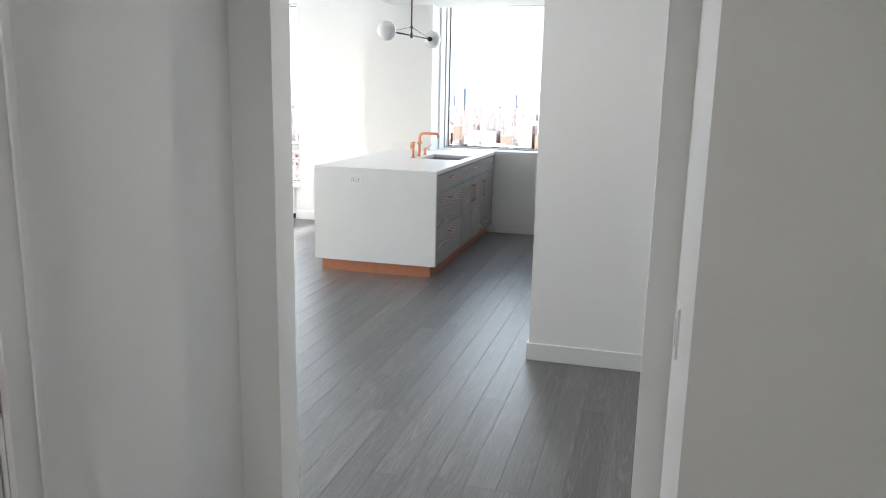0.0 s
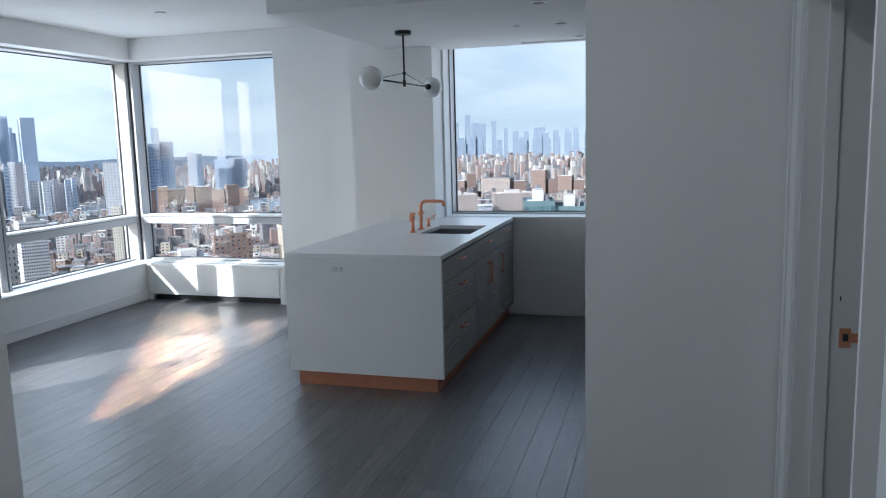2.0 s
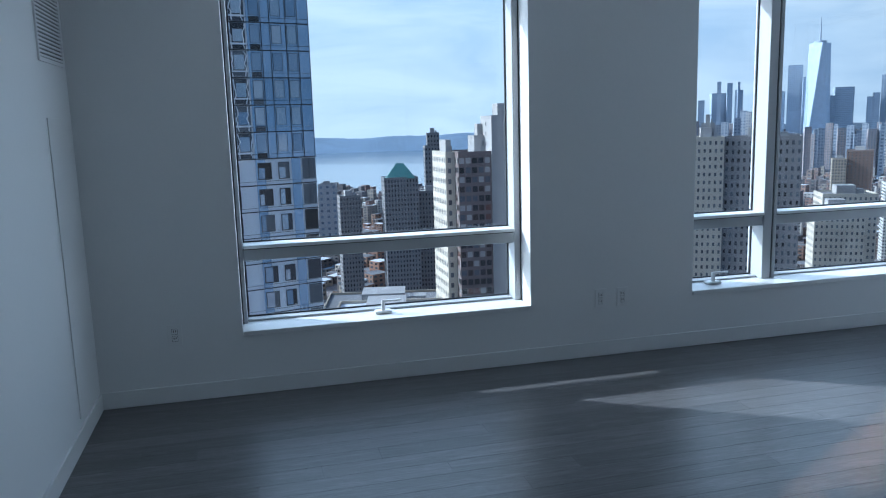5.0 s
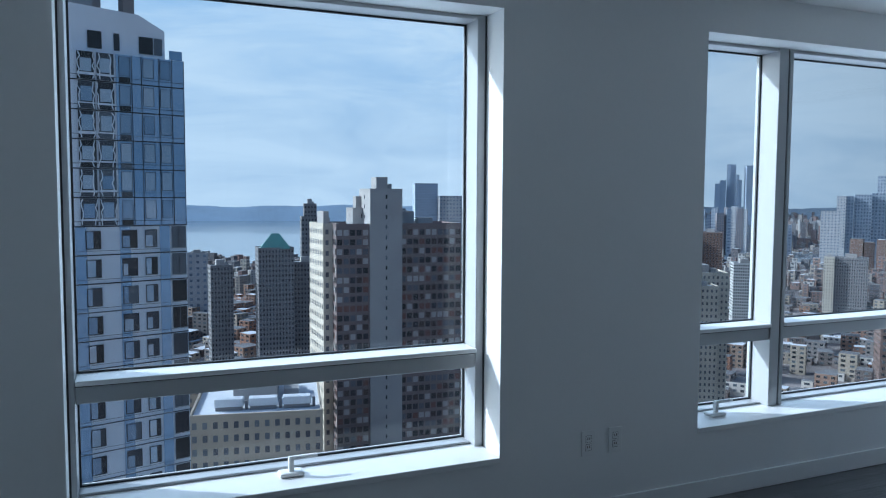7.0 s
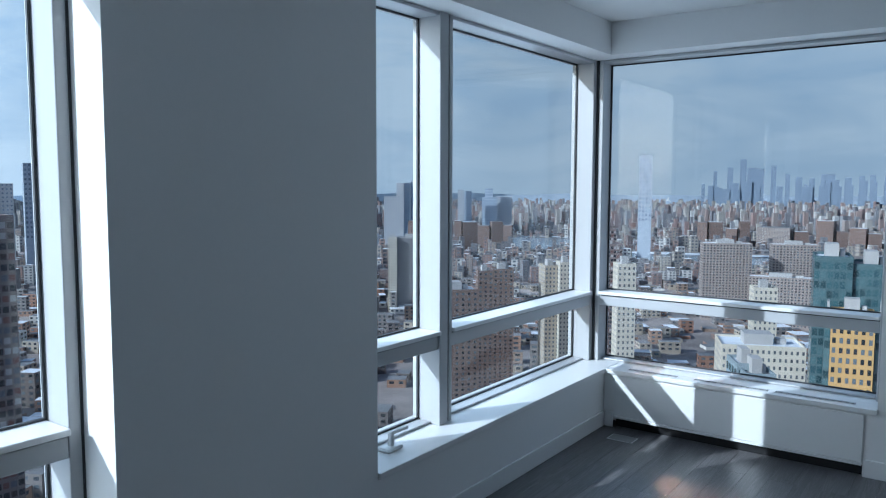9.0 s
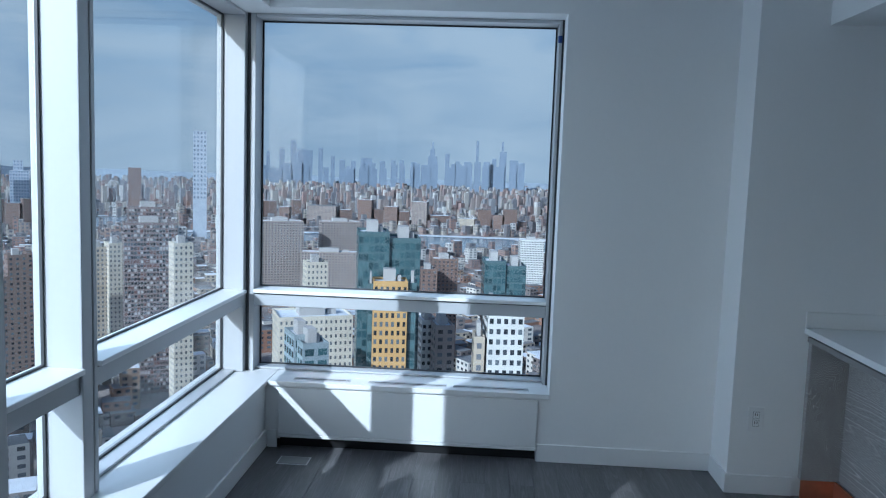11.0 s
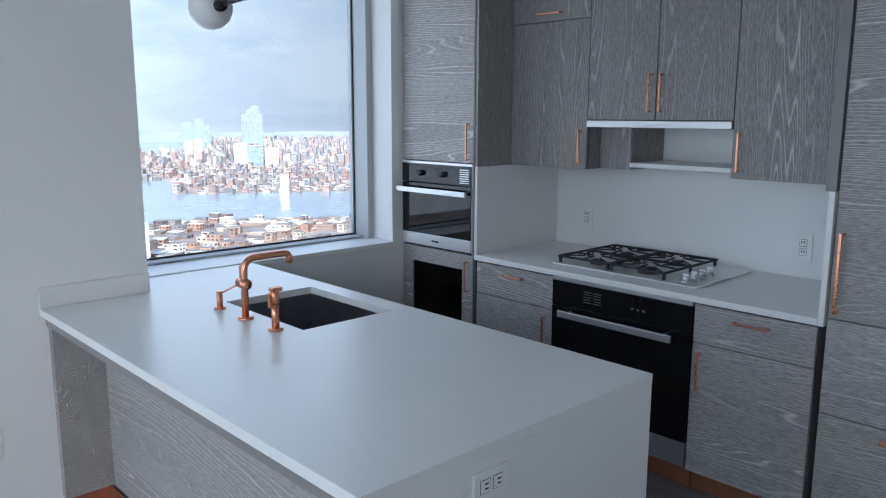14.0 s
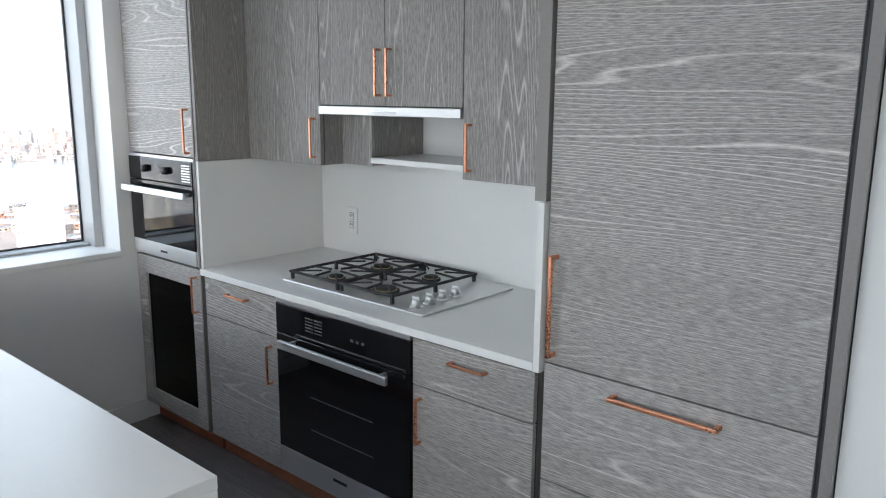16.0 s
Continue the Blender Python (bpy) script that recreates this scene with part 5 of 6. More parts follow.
for nm, lo, hi, r, w in (("shore_north", -12, 25, 1715, 14), ("shore_west", 25, 55, 2160, 16)):
    st_ = np.linspace(lo, hi, 14)
    f_ = (lambda a: r) if lo < 0 else (lambda a: r + 6 * (a - 25))
    sheet(nm, [polar(a, f_(a)) for a in st_] + [polar(a, f_(a) + w * 3) for a in st_[::-1]], GROUND + 1.2, SNOW, "snowy waterfront strip", "shore")

# far land across the harbour, beyond which only sky lies
def ridge(name, lo, hi, r, zlo, zhi, mat, seed):
    rng = random.Random(seed)
    n = int((hi - lo) * 4)
    vs, fs = [], []
    for k in range(n + 1):
        a = lo + (hi - lo) * k / n
        z = zlo + (zhi - zlo) * (0.5 + 0.5 * noise.noise(Vector((a * 0.25 + seed, 0, 0)))) + rng.uniform(0, 3)
        for rr, zz in ((r - 250, GROUND), (r, z), (r + 60, z), (r + 90, GROUND)):
            vs.append((*polar(a, rr), zz))
    for k in range(n):
        for j in range(3):
            q = 4 * k + j
            fs.append((q, q + 4, q + 5, q + 1))
    me = bpy.data.meshes.new(name)
    me.from_pydata(vs, [], fs)
    me.materials.append(mat)
    return tagged(new(name, me), "low haze-tinted hills on the far shore", "hills", kind="structure")


# hills take a sky-like blue base colour as painted haze
HILL_NORTH = material("haze_tinted_northern_land", (0.26, 0.30, 0.35), 1.0, vary=0.2, grain=0.02, large=0.004)
HILL = material("haze_tinted_far_land", (0.60, 0.67, 0.76), 1.0, vary=0.15, grain=0.02, large=0.004)
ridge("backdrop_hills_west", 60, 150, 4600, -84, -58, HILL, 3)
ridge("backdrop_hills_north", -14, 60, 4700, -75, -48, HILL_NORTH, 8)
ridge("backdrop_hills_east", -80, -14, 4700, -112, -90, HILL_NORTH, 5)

# the hazy, cloud-banded sky
def sky_backdrop():
    m = bpy.data.materials.new("hazy_sky_with_cloud_bands")
    m.use_nodes = True
    n, l = m.node_tree.nodes, m.node_tree.links
    n.remove(n["Principled BSDF"])
    tc, sep, hr = n.new("ShaderNodeTexCoord"), n.new("ShaderNodeSeparateXYZ"), n.new("ShaderNodeMapRange")
    l.new(tc.outputs["Object"], sep.inputs[0])
    hr.inputs["From Min"].default_value, hr.inputs["From Max"].default_value = -150, 3000
    l.new(sep.outputs["Z"], hr.inputs["Value"])
    ramp = n.new("ShaderNodeValToRGB")
    e = ramp.color_ramp.elements
    e[0].position, e[0].color = 0.02, (0.62, 0.71, 0.79, 1)
    e[1].position, e[1].color = 0.9, (0.35, 0.53, 0.75, 1)
    e.new(0.16).color = (0.60, 0.70, 0.79, 1)
    e.new(0.42).color = (0.45, 0.62, 0.80, 1)
    l.new(hr.outputs[0], ramp.inputs["Fac"])
    mp = n.new("ShaderNodeMapping")
    mp.inputs["Scale"].default_value = (0.00055, 0.00055, 0.0022)
    l.new(tc.outputs["Object"], mp.inputs["Vector"])
    nz = n.new("ShaderNodeTexNoise")
    nz.inputs["Scale"].default_value, nz.inputs["Detail"].default_value, nz.inputs["Roughness"].default_value = 1.7, 8, 0.58
    nz.inputs["Distortion"].default_value = 0.6
    l.new(mp.outputs["Vector"], nz.inputs["Vector"])
    cr = n.new("ShaderNodeValToRGB")
    cr.color_ramp.elements[0].position, cr.color_ramp.elements[1].position = 0.33, 0.62
    l.new(nz.outputs["Fac"], cr.inputs["Fac"])
    mx = n.new("ShaderNodeMix")
    mx.data_type = "RGBA"
    l.new(cr.outputs["Color"], mx.inputs[0])
    l.new(ramp.outputs["Color"], mx.inputs[6])
    mx.inputs[7].default_value = (0.80, 0.86, 0.89, 1)
    em = n.new("ShaderNodeEmission")
    # brighter towards the sun's side, deeper away from it
    ax = n.new("ShaderNodeValToRGB")
    ar = n.new("ShaderNodeMapRange")
    ar.inputs["From Min"].default_value, ar.inputs["From Max"].default_value = -4850, 4850
    l.new(sep.outputs["X"], ar.inputs["Value"])
    k = ax.color_ramp.elements
    k[0].position, k[0].color = 0.04, (0.85, 0.85, 0.85, 1)
    k[1].position, k[1].color = 0.85, (0.26, 0.26, 0.26, 1)
    k.new(0.24).color = (0.50, 0.50, 0.50, 1)
    k.new(0.50).color = (0.58, 0.58, 0.58, 1)
    k.new(0.68).color = (0.55, 0.55, 0.55, 1)
    l.new(ar.outputs[0], ax.inputs["Fac"])
    gm = n.new("ShaderNodeMath")
    gm.operation = "MULTIPLY"
    gm.inputs[1].default_value = SKY_GLOW
    l.new(ax.outputs["Color"], gm.inputs[0])
    l.new(gm.outputs[0], em.inputs["Strength"])
    l.new(mx.outputs[2], em.inputs["Color"])
    l.new(em.outputs[0], n["Material Output"].inputs["Surface"])
    vs, fs, na, ne = [], [], 48, 12
    for i in range(na + 1):
        a = -95 + 207 * i / na
        for j in range(ne + 1):
            el = radians(-4 + 27 * j / ne)
            x, y = polar(a, 4850 * math.cos(el))
            vs.append((x, y, 4850 * math.sin(el)))
    for i in range(na):
        for j in range(ne):
            q = i * (ne + 1) + j
            fs.append((q, q + 1, q + ne + 2, q + ne + 1))
    me = bpy.data.meshes.new("backdrop_sky")
    me.from_pydata(vs, [], fs)
    me.materials.append(m)
    me.polygons.foreach_set("use_smooth", [True] * len(me.polygons))
    return tagged(new("backdrop_sky", me), "hazy winter sky with soft cloud bands", "sky", kind="structure")


sky_backdrop()
BRICKS = [tuple(0.74 * v for v in c) for c in [(0.27, 0.17, 0.13), (0.34, 0.25, 0.19), (0.42, 0.36, 0.29), (0.22, 0.19, 0.18), (0.47, 0.41, 0.33), (0.27, 0.25, 0.24), (0.72, 0.68, 0.62), (0.34, 0.19, 0.13), (0.16, 0.13, 0.12), (0.38, 0.24, 0.17)]]
LAND = lambda x, y: not river(x, y)
carpet("near_blocks", 3600, 230, 1150, (-62, 108), 6, 26, (8, 19), BRICKS, 11, LAND, "low brick blocks with snowy roofs far below")
# pale() paints more haze into the blocks farther off
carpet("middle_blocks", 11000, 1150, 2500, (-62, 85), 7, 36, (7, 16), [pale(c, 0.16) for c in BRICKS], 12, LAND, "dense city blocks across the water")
carpet("far_blocks", 26000, 2300, 4650, (-62, 70), 9, 74, (7, 16), [pale(c, 0.26) for c in BRICKS], 13, LAND, "haze-tinted mass of far city blocks")
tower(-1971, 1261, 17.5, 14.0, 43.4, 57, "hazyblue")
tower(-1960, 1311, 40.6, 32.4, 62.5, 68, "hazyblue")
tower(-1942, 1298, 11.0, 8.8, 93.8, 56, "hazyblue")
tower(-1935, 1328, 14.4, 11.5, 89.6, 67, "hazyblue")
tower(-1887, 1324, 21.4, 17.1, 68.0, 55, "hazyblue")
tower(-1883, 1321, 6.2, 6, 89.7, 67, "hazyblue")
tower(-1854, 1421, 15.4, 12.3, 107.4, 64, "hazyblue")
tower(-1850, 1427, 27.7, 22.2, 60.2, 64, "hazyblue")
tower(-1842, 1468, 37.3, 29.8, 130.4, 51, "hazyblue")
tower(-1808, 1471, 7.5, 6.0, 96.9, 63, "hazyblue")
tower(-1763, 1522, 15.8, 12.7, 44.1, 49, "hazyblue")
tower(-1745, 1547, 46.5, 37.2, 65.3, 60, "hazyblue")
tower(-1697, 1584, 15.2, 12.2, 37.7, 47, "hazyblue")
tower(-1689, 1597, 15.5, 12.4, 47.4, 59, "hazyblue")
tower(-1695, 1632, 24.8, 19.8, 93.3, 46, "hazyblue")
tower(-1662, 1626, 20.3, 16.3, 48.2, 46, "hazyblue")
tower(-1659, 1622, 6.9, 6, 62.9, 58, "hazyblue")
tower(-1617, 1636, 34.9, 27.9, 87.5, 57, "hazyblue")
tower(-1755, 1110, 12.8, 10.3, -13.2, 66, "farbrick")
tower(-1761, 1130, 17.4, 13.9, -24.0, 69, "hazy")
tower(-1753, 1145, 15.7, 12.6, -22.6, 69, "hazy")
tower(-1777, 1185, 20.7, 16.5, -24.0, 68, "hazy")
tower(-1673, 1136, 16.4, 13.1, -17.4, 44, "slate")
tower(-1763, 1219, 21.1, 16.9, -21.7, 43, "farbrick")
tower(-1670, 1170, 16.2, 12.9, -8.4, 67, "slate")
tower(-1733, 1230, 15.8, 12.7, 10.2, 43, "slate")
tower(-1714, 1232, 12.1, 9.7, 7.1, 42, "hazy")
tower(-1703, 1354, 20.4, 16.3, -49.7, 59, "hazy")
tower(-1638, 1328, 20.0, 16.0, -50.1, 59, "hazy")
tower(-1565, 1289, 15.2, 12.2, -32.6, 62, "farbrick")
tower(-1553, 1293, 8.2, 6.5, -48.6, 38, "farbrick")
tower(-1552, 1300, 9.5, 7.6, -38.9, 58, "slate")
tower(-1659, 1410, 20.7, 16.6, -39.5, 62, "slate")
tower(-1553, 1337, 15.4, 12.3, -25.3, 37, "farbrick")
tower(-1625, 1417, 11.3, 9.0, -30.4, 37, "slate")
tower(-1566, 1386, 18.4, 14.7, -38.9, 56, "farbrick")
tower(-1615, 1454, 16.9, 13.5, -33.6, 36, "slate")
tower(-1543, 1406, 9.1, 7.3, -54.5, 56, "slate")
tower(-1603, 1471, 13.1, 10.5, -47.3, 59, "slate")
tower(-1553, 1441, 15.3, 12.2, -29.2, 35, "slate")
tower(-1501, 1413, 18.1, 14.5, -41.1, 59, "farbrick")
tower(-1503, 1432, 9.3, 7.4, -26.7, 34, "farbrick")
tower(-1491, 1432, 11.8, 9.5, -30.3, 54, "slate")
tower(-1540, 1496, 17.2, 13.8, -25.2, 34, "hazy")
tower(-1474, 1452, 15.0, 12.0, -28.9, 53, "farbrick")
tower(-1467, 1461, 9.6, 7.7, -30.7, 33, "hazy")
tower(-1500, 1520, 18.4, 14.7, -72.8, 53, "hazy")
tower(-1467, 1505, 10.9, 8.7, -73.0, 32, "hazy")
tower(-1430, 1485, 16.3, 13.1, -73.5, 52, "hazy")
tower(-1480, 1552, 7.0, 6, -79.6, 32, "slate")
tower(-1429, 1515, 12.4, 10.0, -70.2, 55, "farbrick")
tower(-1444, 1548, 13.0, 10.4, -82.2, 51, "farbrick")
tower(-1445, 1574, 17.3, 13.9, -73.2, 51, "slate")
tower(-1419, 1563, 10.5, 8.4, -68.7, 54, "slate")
# one building in two colours: cream for its lit front, darkbrick for its shaded side
tower(-275.4, 177.3, 12.9, 14, -8.0, 61, "cream")
tower(-283.8, 182.8, 5.3, 10, -2.6, 57, "concrete")
tower(-264.9, 195.3, 28.8, 20, -8.3, 53, "darkbrick")
tower(-673, 593, 13.5, 14, -48.0, 54, "tan")
tower(-664, 610, 24.7, 24, -39.7, 47, "redbrick")
tower(-309.8, 279.2, 24.9, 20, -39.1, 62, "cream")
tower(-301.3, 266.3, 22.2, 16, -44.6, 62, "cream")
tower(-564, 563, 22.9, 20, -64.4, 55, "whitegrid")
tower(-1282, 1595, 25.8, 20, 3.8, 49, "slate")
tower(-1264, 1625, 36.3, 22, 7.5, 44, "slate")
tower(-1286, 1579, 19.3, 15.5, 4.1, 39, "hazy")
tower(-1245, 1496, 41.3, 33.1, -30.6, 40, "hazy")
tower(-1250, 1658, 29.1, 20, 11.3, 45, "slate")
tower(-1232, 1686, 32.3, 20, 15.2, 44, "slate")
tower(-1252, 1669, 18.2, 14.6, 51.6, 37, "slate")
tower(-1218, 1767, 18.8, 15.0, -15.1, 35, "hazy")
tower(-1202, 1778, 20.4, 16.3, -18.6, 34, "slate")
tower(-1178, 1854, 43.2, 34.5, -36.3, 32, "slate")
tower(-1185, 1861, 22.4, 18.0, -11.0, 32, "slate")
tower(-1169, 1918, 45.6, 36.5, -34.8, 31, "hazy")
# cream sliver paints the lit narrow face of the darkbrick block after it
tower(-574, 688, 10.0, 8.0, -62.5, 40, "cream")
tower(-561, 705, 31.4, 25.2, -63.3, 38, "darkbrick")
tower(-280.7, 433.3, 10.6, 8.5, -58.3, 45, "redbrick")
tower(-291.2, 473.9, 15.6, 12.5, -61.4, 43, "redbrick")
tower(-239.7, 340.1, 23.9, 19.1, -57.6, 45, "redbrick")
tower(-1080, 1372, 23.5, 18.8, -83.1, 28, "redbrick")
tower(-1061, 1387, 18.6, 14.9, -88.8, 51, "redbrick")
tower(-1043, 1400, 20.9, 16.7, -82.9, 27, "redbrick")
tower(-1020, 1418, 34.5, 27.6, -89.9, 50, "redbrick")
tower(-997, 1433, 15.7, 12.5, -82.8, 25, "redbrick")
tower(-973, 1450, 33.1, 26.5, -86.0, 48, "redbrick")
tower(-948, 1466, 26.0, 20.8, -94.2, 23, "redbrick")
tower(-921, 1483, 26.3, 21.1, -84.6, 46, "redbrick")
tower(-902, 1495, 19.4, 15.5, -92.6, 21, "redbrick")
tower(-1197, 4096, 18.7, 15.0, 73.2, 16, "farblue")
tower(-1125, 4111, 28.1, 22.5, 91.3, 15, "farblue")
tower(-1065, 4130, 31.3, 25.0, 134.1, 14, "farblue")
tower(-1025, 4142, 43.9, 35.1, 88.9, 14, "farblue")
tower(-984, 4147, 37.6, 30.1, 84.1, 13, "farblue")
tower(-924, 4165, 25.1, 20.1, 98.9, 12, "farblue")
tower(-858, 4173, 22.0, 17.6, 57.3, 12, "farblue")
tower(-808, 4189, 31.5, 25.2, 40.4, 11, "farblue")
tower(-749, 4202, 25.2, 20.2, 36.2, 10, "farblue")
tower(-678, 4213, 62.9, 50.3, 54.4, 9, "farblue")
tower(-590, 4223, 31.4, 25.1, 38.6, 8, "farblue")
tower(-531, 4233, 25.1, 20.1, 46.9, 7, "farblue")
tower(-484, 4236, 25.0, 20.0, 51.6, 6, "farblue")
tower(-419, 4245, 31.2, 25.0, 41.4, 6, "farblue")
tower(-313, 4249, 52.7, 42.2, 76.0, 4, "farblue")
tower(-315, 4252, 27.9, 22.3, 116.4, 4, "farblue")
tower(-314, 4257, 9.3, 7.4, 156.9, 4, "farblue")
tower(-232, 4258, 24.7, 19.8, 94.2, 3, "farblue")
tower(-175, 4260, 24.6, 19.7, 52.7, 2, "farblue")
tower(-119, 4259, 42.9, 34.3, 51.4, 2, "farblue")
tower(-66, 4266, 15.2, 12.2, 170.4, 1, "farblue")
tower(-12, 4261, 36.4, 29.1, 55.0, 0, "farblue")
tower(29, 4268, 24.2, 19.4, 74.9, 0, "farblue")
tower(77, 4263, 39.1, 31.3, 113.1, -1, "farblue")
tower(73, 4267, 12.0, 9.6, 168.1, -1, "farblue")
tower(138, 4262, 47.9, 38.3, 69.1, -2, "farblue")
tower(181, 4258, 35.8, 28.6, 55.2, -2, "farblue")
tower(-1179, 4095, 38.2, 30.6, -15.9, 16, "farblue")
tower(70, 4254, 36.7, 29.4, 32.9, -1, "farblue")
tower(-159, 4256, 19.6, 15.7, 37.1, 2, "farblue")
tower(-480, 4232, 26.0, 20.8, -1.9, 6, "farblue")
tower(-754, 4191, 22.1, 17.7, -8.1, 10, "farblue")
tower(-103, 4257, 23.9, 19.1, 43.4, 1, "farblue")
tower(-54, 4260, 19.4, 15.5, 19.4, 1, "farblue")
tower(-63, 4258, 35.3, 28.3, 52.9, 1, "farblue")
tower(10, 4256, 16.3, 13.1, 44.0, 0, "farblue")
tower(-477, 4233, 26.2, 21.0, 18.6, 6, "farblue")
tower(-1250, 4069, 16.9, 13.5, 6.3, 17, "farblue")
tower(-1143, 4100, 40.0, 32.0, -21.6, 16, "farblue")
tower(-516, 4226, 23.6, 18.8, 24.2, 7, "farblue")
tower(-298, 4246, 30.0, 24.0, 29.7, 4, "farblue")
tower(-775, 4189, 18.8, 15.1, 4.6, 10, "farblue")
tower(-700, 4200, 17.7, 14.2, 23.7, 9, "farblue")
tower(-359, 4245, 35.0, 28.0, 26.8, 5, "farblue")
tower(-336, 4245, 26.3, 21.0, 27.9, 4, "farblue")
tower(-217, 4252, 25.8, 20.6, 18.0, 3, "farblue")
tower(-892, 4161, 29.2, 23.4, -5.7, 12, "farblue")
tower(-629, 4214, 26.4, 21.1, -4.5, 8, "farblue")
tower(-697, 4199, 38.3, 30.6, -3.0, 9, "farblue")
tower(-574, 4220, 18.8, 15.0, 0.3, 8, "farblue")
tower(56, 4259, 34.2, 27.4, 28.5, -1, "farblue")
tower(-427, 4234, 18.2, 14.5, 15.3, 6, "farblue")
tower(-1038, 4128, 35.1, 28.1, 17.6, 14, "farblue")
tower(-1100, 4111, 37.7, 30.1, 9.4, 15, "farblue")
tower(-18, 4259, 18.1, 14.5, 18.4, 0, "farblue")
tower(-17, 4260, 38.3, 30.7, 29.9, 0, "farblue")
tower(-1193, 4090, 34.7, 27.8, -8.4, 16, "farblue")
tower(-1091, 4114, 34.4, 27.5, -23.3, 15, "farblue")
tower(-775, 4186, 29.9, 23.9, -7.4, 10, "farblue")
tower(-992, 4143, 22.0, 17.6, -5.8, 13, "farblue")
tower(-676, 4203, 24.9, 20.0, 15.0, 9, "farblue")
tower(-643, 4212, 17.8, 14.2, 11.6, 9, "farblue")
tower(-644, 4211, 34.5, 27.6, 26.5, 9, "farblue")
tower(-137, 4256, 31.9, 25.5, 28.4, 2, "farblue")
tower(-301, 4245, 37.7, 30.2, 38.8, 4, "farblue")
tower(-145, 4255, 37.8, 30.3, 28.1, 2, "farblue")
tower(-198, 4252, 20.0, 16.0, 37.2, 3, "farblue")
tower(-393, 4241, 23.4, 18.7, 32.1, 5, "farblue")
tower(144, 4255, 22.0, 17.6, 29.9, -2, "farblue")
tower(4, 4256, 29.3, 23.5, 43.9, 0, "farblue")
tower(-1214, 4080, 27.5, 22.0, -3.6, 17, "farblue")
tower(-573, 1863, 23.4, 18.7, -89.6, 5, "redbrick")
tower(-542, 1872, 30.8, 24.6, -88.6, 28, "redbrick")
tower(-509, 1881, 25.0, 20.0, -103.5, 3, "redbrick")
tower(-479, 1889, 22.1, 17.7, -85.1, 26, "redbrick")
tower(-420, 1902, 73.9, 59.1, -99.0, 0, "greybrick")
tower(-359, 1915, 29.6, 23.7, -107.1, 23, "redbrick")
tower(-313, 1923, 35.4, 28.4, -80.8, -3, "redbrick")
tower(-276, 1929, 23.6, 18.9, -104.0, 20, "redbrick")
tower(-247, 1932, 33.9, 27.1, -95.7, -5, "redbrick")
tower(-212, 1937, 26.5, 21.2, -107.3, 18, "redbrick")
tower(-175, 1940, 39.5, 31.6, -81.3, -7, "greybrick")
tower(-119, 1944, 51.0, 40.8, -115.0, 15, "redbrick")
tower(-53, 1947, 40.4, 32.3, -120.7, -11, "tan")
tower(-6, 1948, 30.0, 24.0, -95.7, 12, "redbrick")
tower(27, 1948, 24.1, 19.3, -108.4, -13, "redbrick")
tower(60, 1947, 32.4, 25.9, -92.7, 10, "redbrick")
tower(-540, 1398, 24.6, 19.7, 57.8, 21, "slate")
tower(-644, 1354, 21.8, 17.5, -13.1, 25, "redbrick")
tower(-258.1, 562.7, 30.2, 20, -34.8, 30, "brownslab")
tower(-216.2, 471.8, 32.4, 16, -39.1, 30, "brownslab")
tower(-164.4, 396.3, 10.2, 12, -43.1, 36, "cream")
tower(-261.8, 494.4, 11.1, 20, -58.8, 42, "tan")
tower(-250.7, 495.5, 10.3, 14, -55.9, 40, "cream")
tower(-239, 866, 52.0, 24, -64.3, 25, "greybrick")
tower(-179, 921, 49.7, 24, -66.3, 21, "greybrick")
tower(-178, 849, 64.9, 20, -96.2, 12, "greybrick")
tower(-96.3, 417.6, 11.8, 12, -53.1, 25, "cream")
tower(-40.9, 257.1, 10.7, 18, -21.2, 12, "tealglass")
tower(-30.5, 260.4, 10.8, 18, -23.3, 10, "tealglass")
tower(-32.8, 241.0, 11.2, 10, -35.7, 10, "yellow")
tower(-39.5, 242.2, 1.8, 8, -37.0, 9, "tealglass")
tower(-26.0, 243.8, 2.8, 8, -36.4, 5, "tealglass")
tower(-42.9, 551.4, 12.1, 16, -72.0, 14, "redbrick")
tower(-32.3, 577.1, 19.4, 16, -66.8, 13, "redbrick")
tower(2.1, 327.8, 9.3, 16, -37.8, 5, "tealglass")
tower(11.2, 329.6, 8.8, 16, -39.9, 4, "tealglass")
tower(4.1, 212.7, 10.4, 14, -39.1, 6, "whitegrid")
tower(0.6, 213.9, 3.3, 12, -38.6, 7, "whitegrid")
tower(-3.3, 211.9, 3.1, 10, -46.3, 4, "tan")
tower(-74.4, 319.6, 32.2, 22, -64.3, 23, "cream")
tower(-56.4, 223.6, 6.9, 12, -50.6, 29, "greenglass")
tower(-51.9, 218.5, 8.0, 12, -51.9, 29, "greenglass")
tower(-23.5, 297.2, 6.6, 16, -59.2, 16, "whitegrid")
tower(-16.8, 287.5, 7.5, 16, -59.0, 15, "greybrick")
tower(59, 996, 31.1, 24.9, -86.5, 4, "whitegrid")
tower(1217, 3280, 33.0, 26.4, -30.1, -20, "farblue")
tower(1247, 3268, 29.4, 23.5, -18.8, -21, "farblue")
tower(1485, 3167, 42.3, 33.8, -32.3, -25, "farblue")
tower(1529, 3146, 40.6, 32.5, -18.1, -26, "farblue")
tower(1561, 3130, 21.6, 17.3, -45.6, -27, "farblue")
tower(1698, 3059, 26.8, 21.4, 2.5, -29, "farblue")
tower(1718, 3047, 26.9, 21.5, 24.0, -29, "farblue")
tower(1737, 3036, 33.8, 27.0, 40.8, -30, "farblue")
tower(1757, 3025, 18.1, 14.5, 8.0, -30, "farblue")
tower(1103, 2016, 36.8, 29.4, -81.7, -29, "slate")
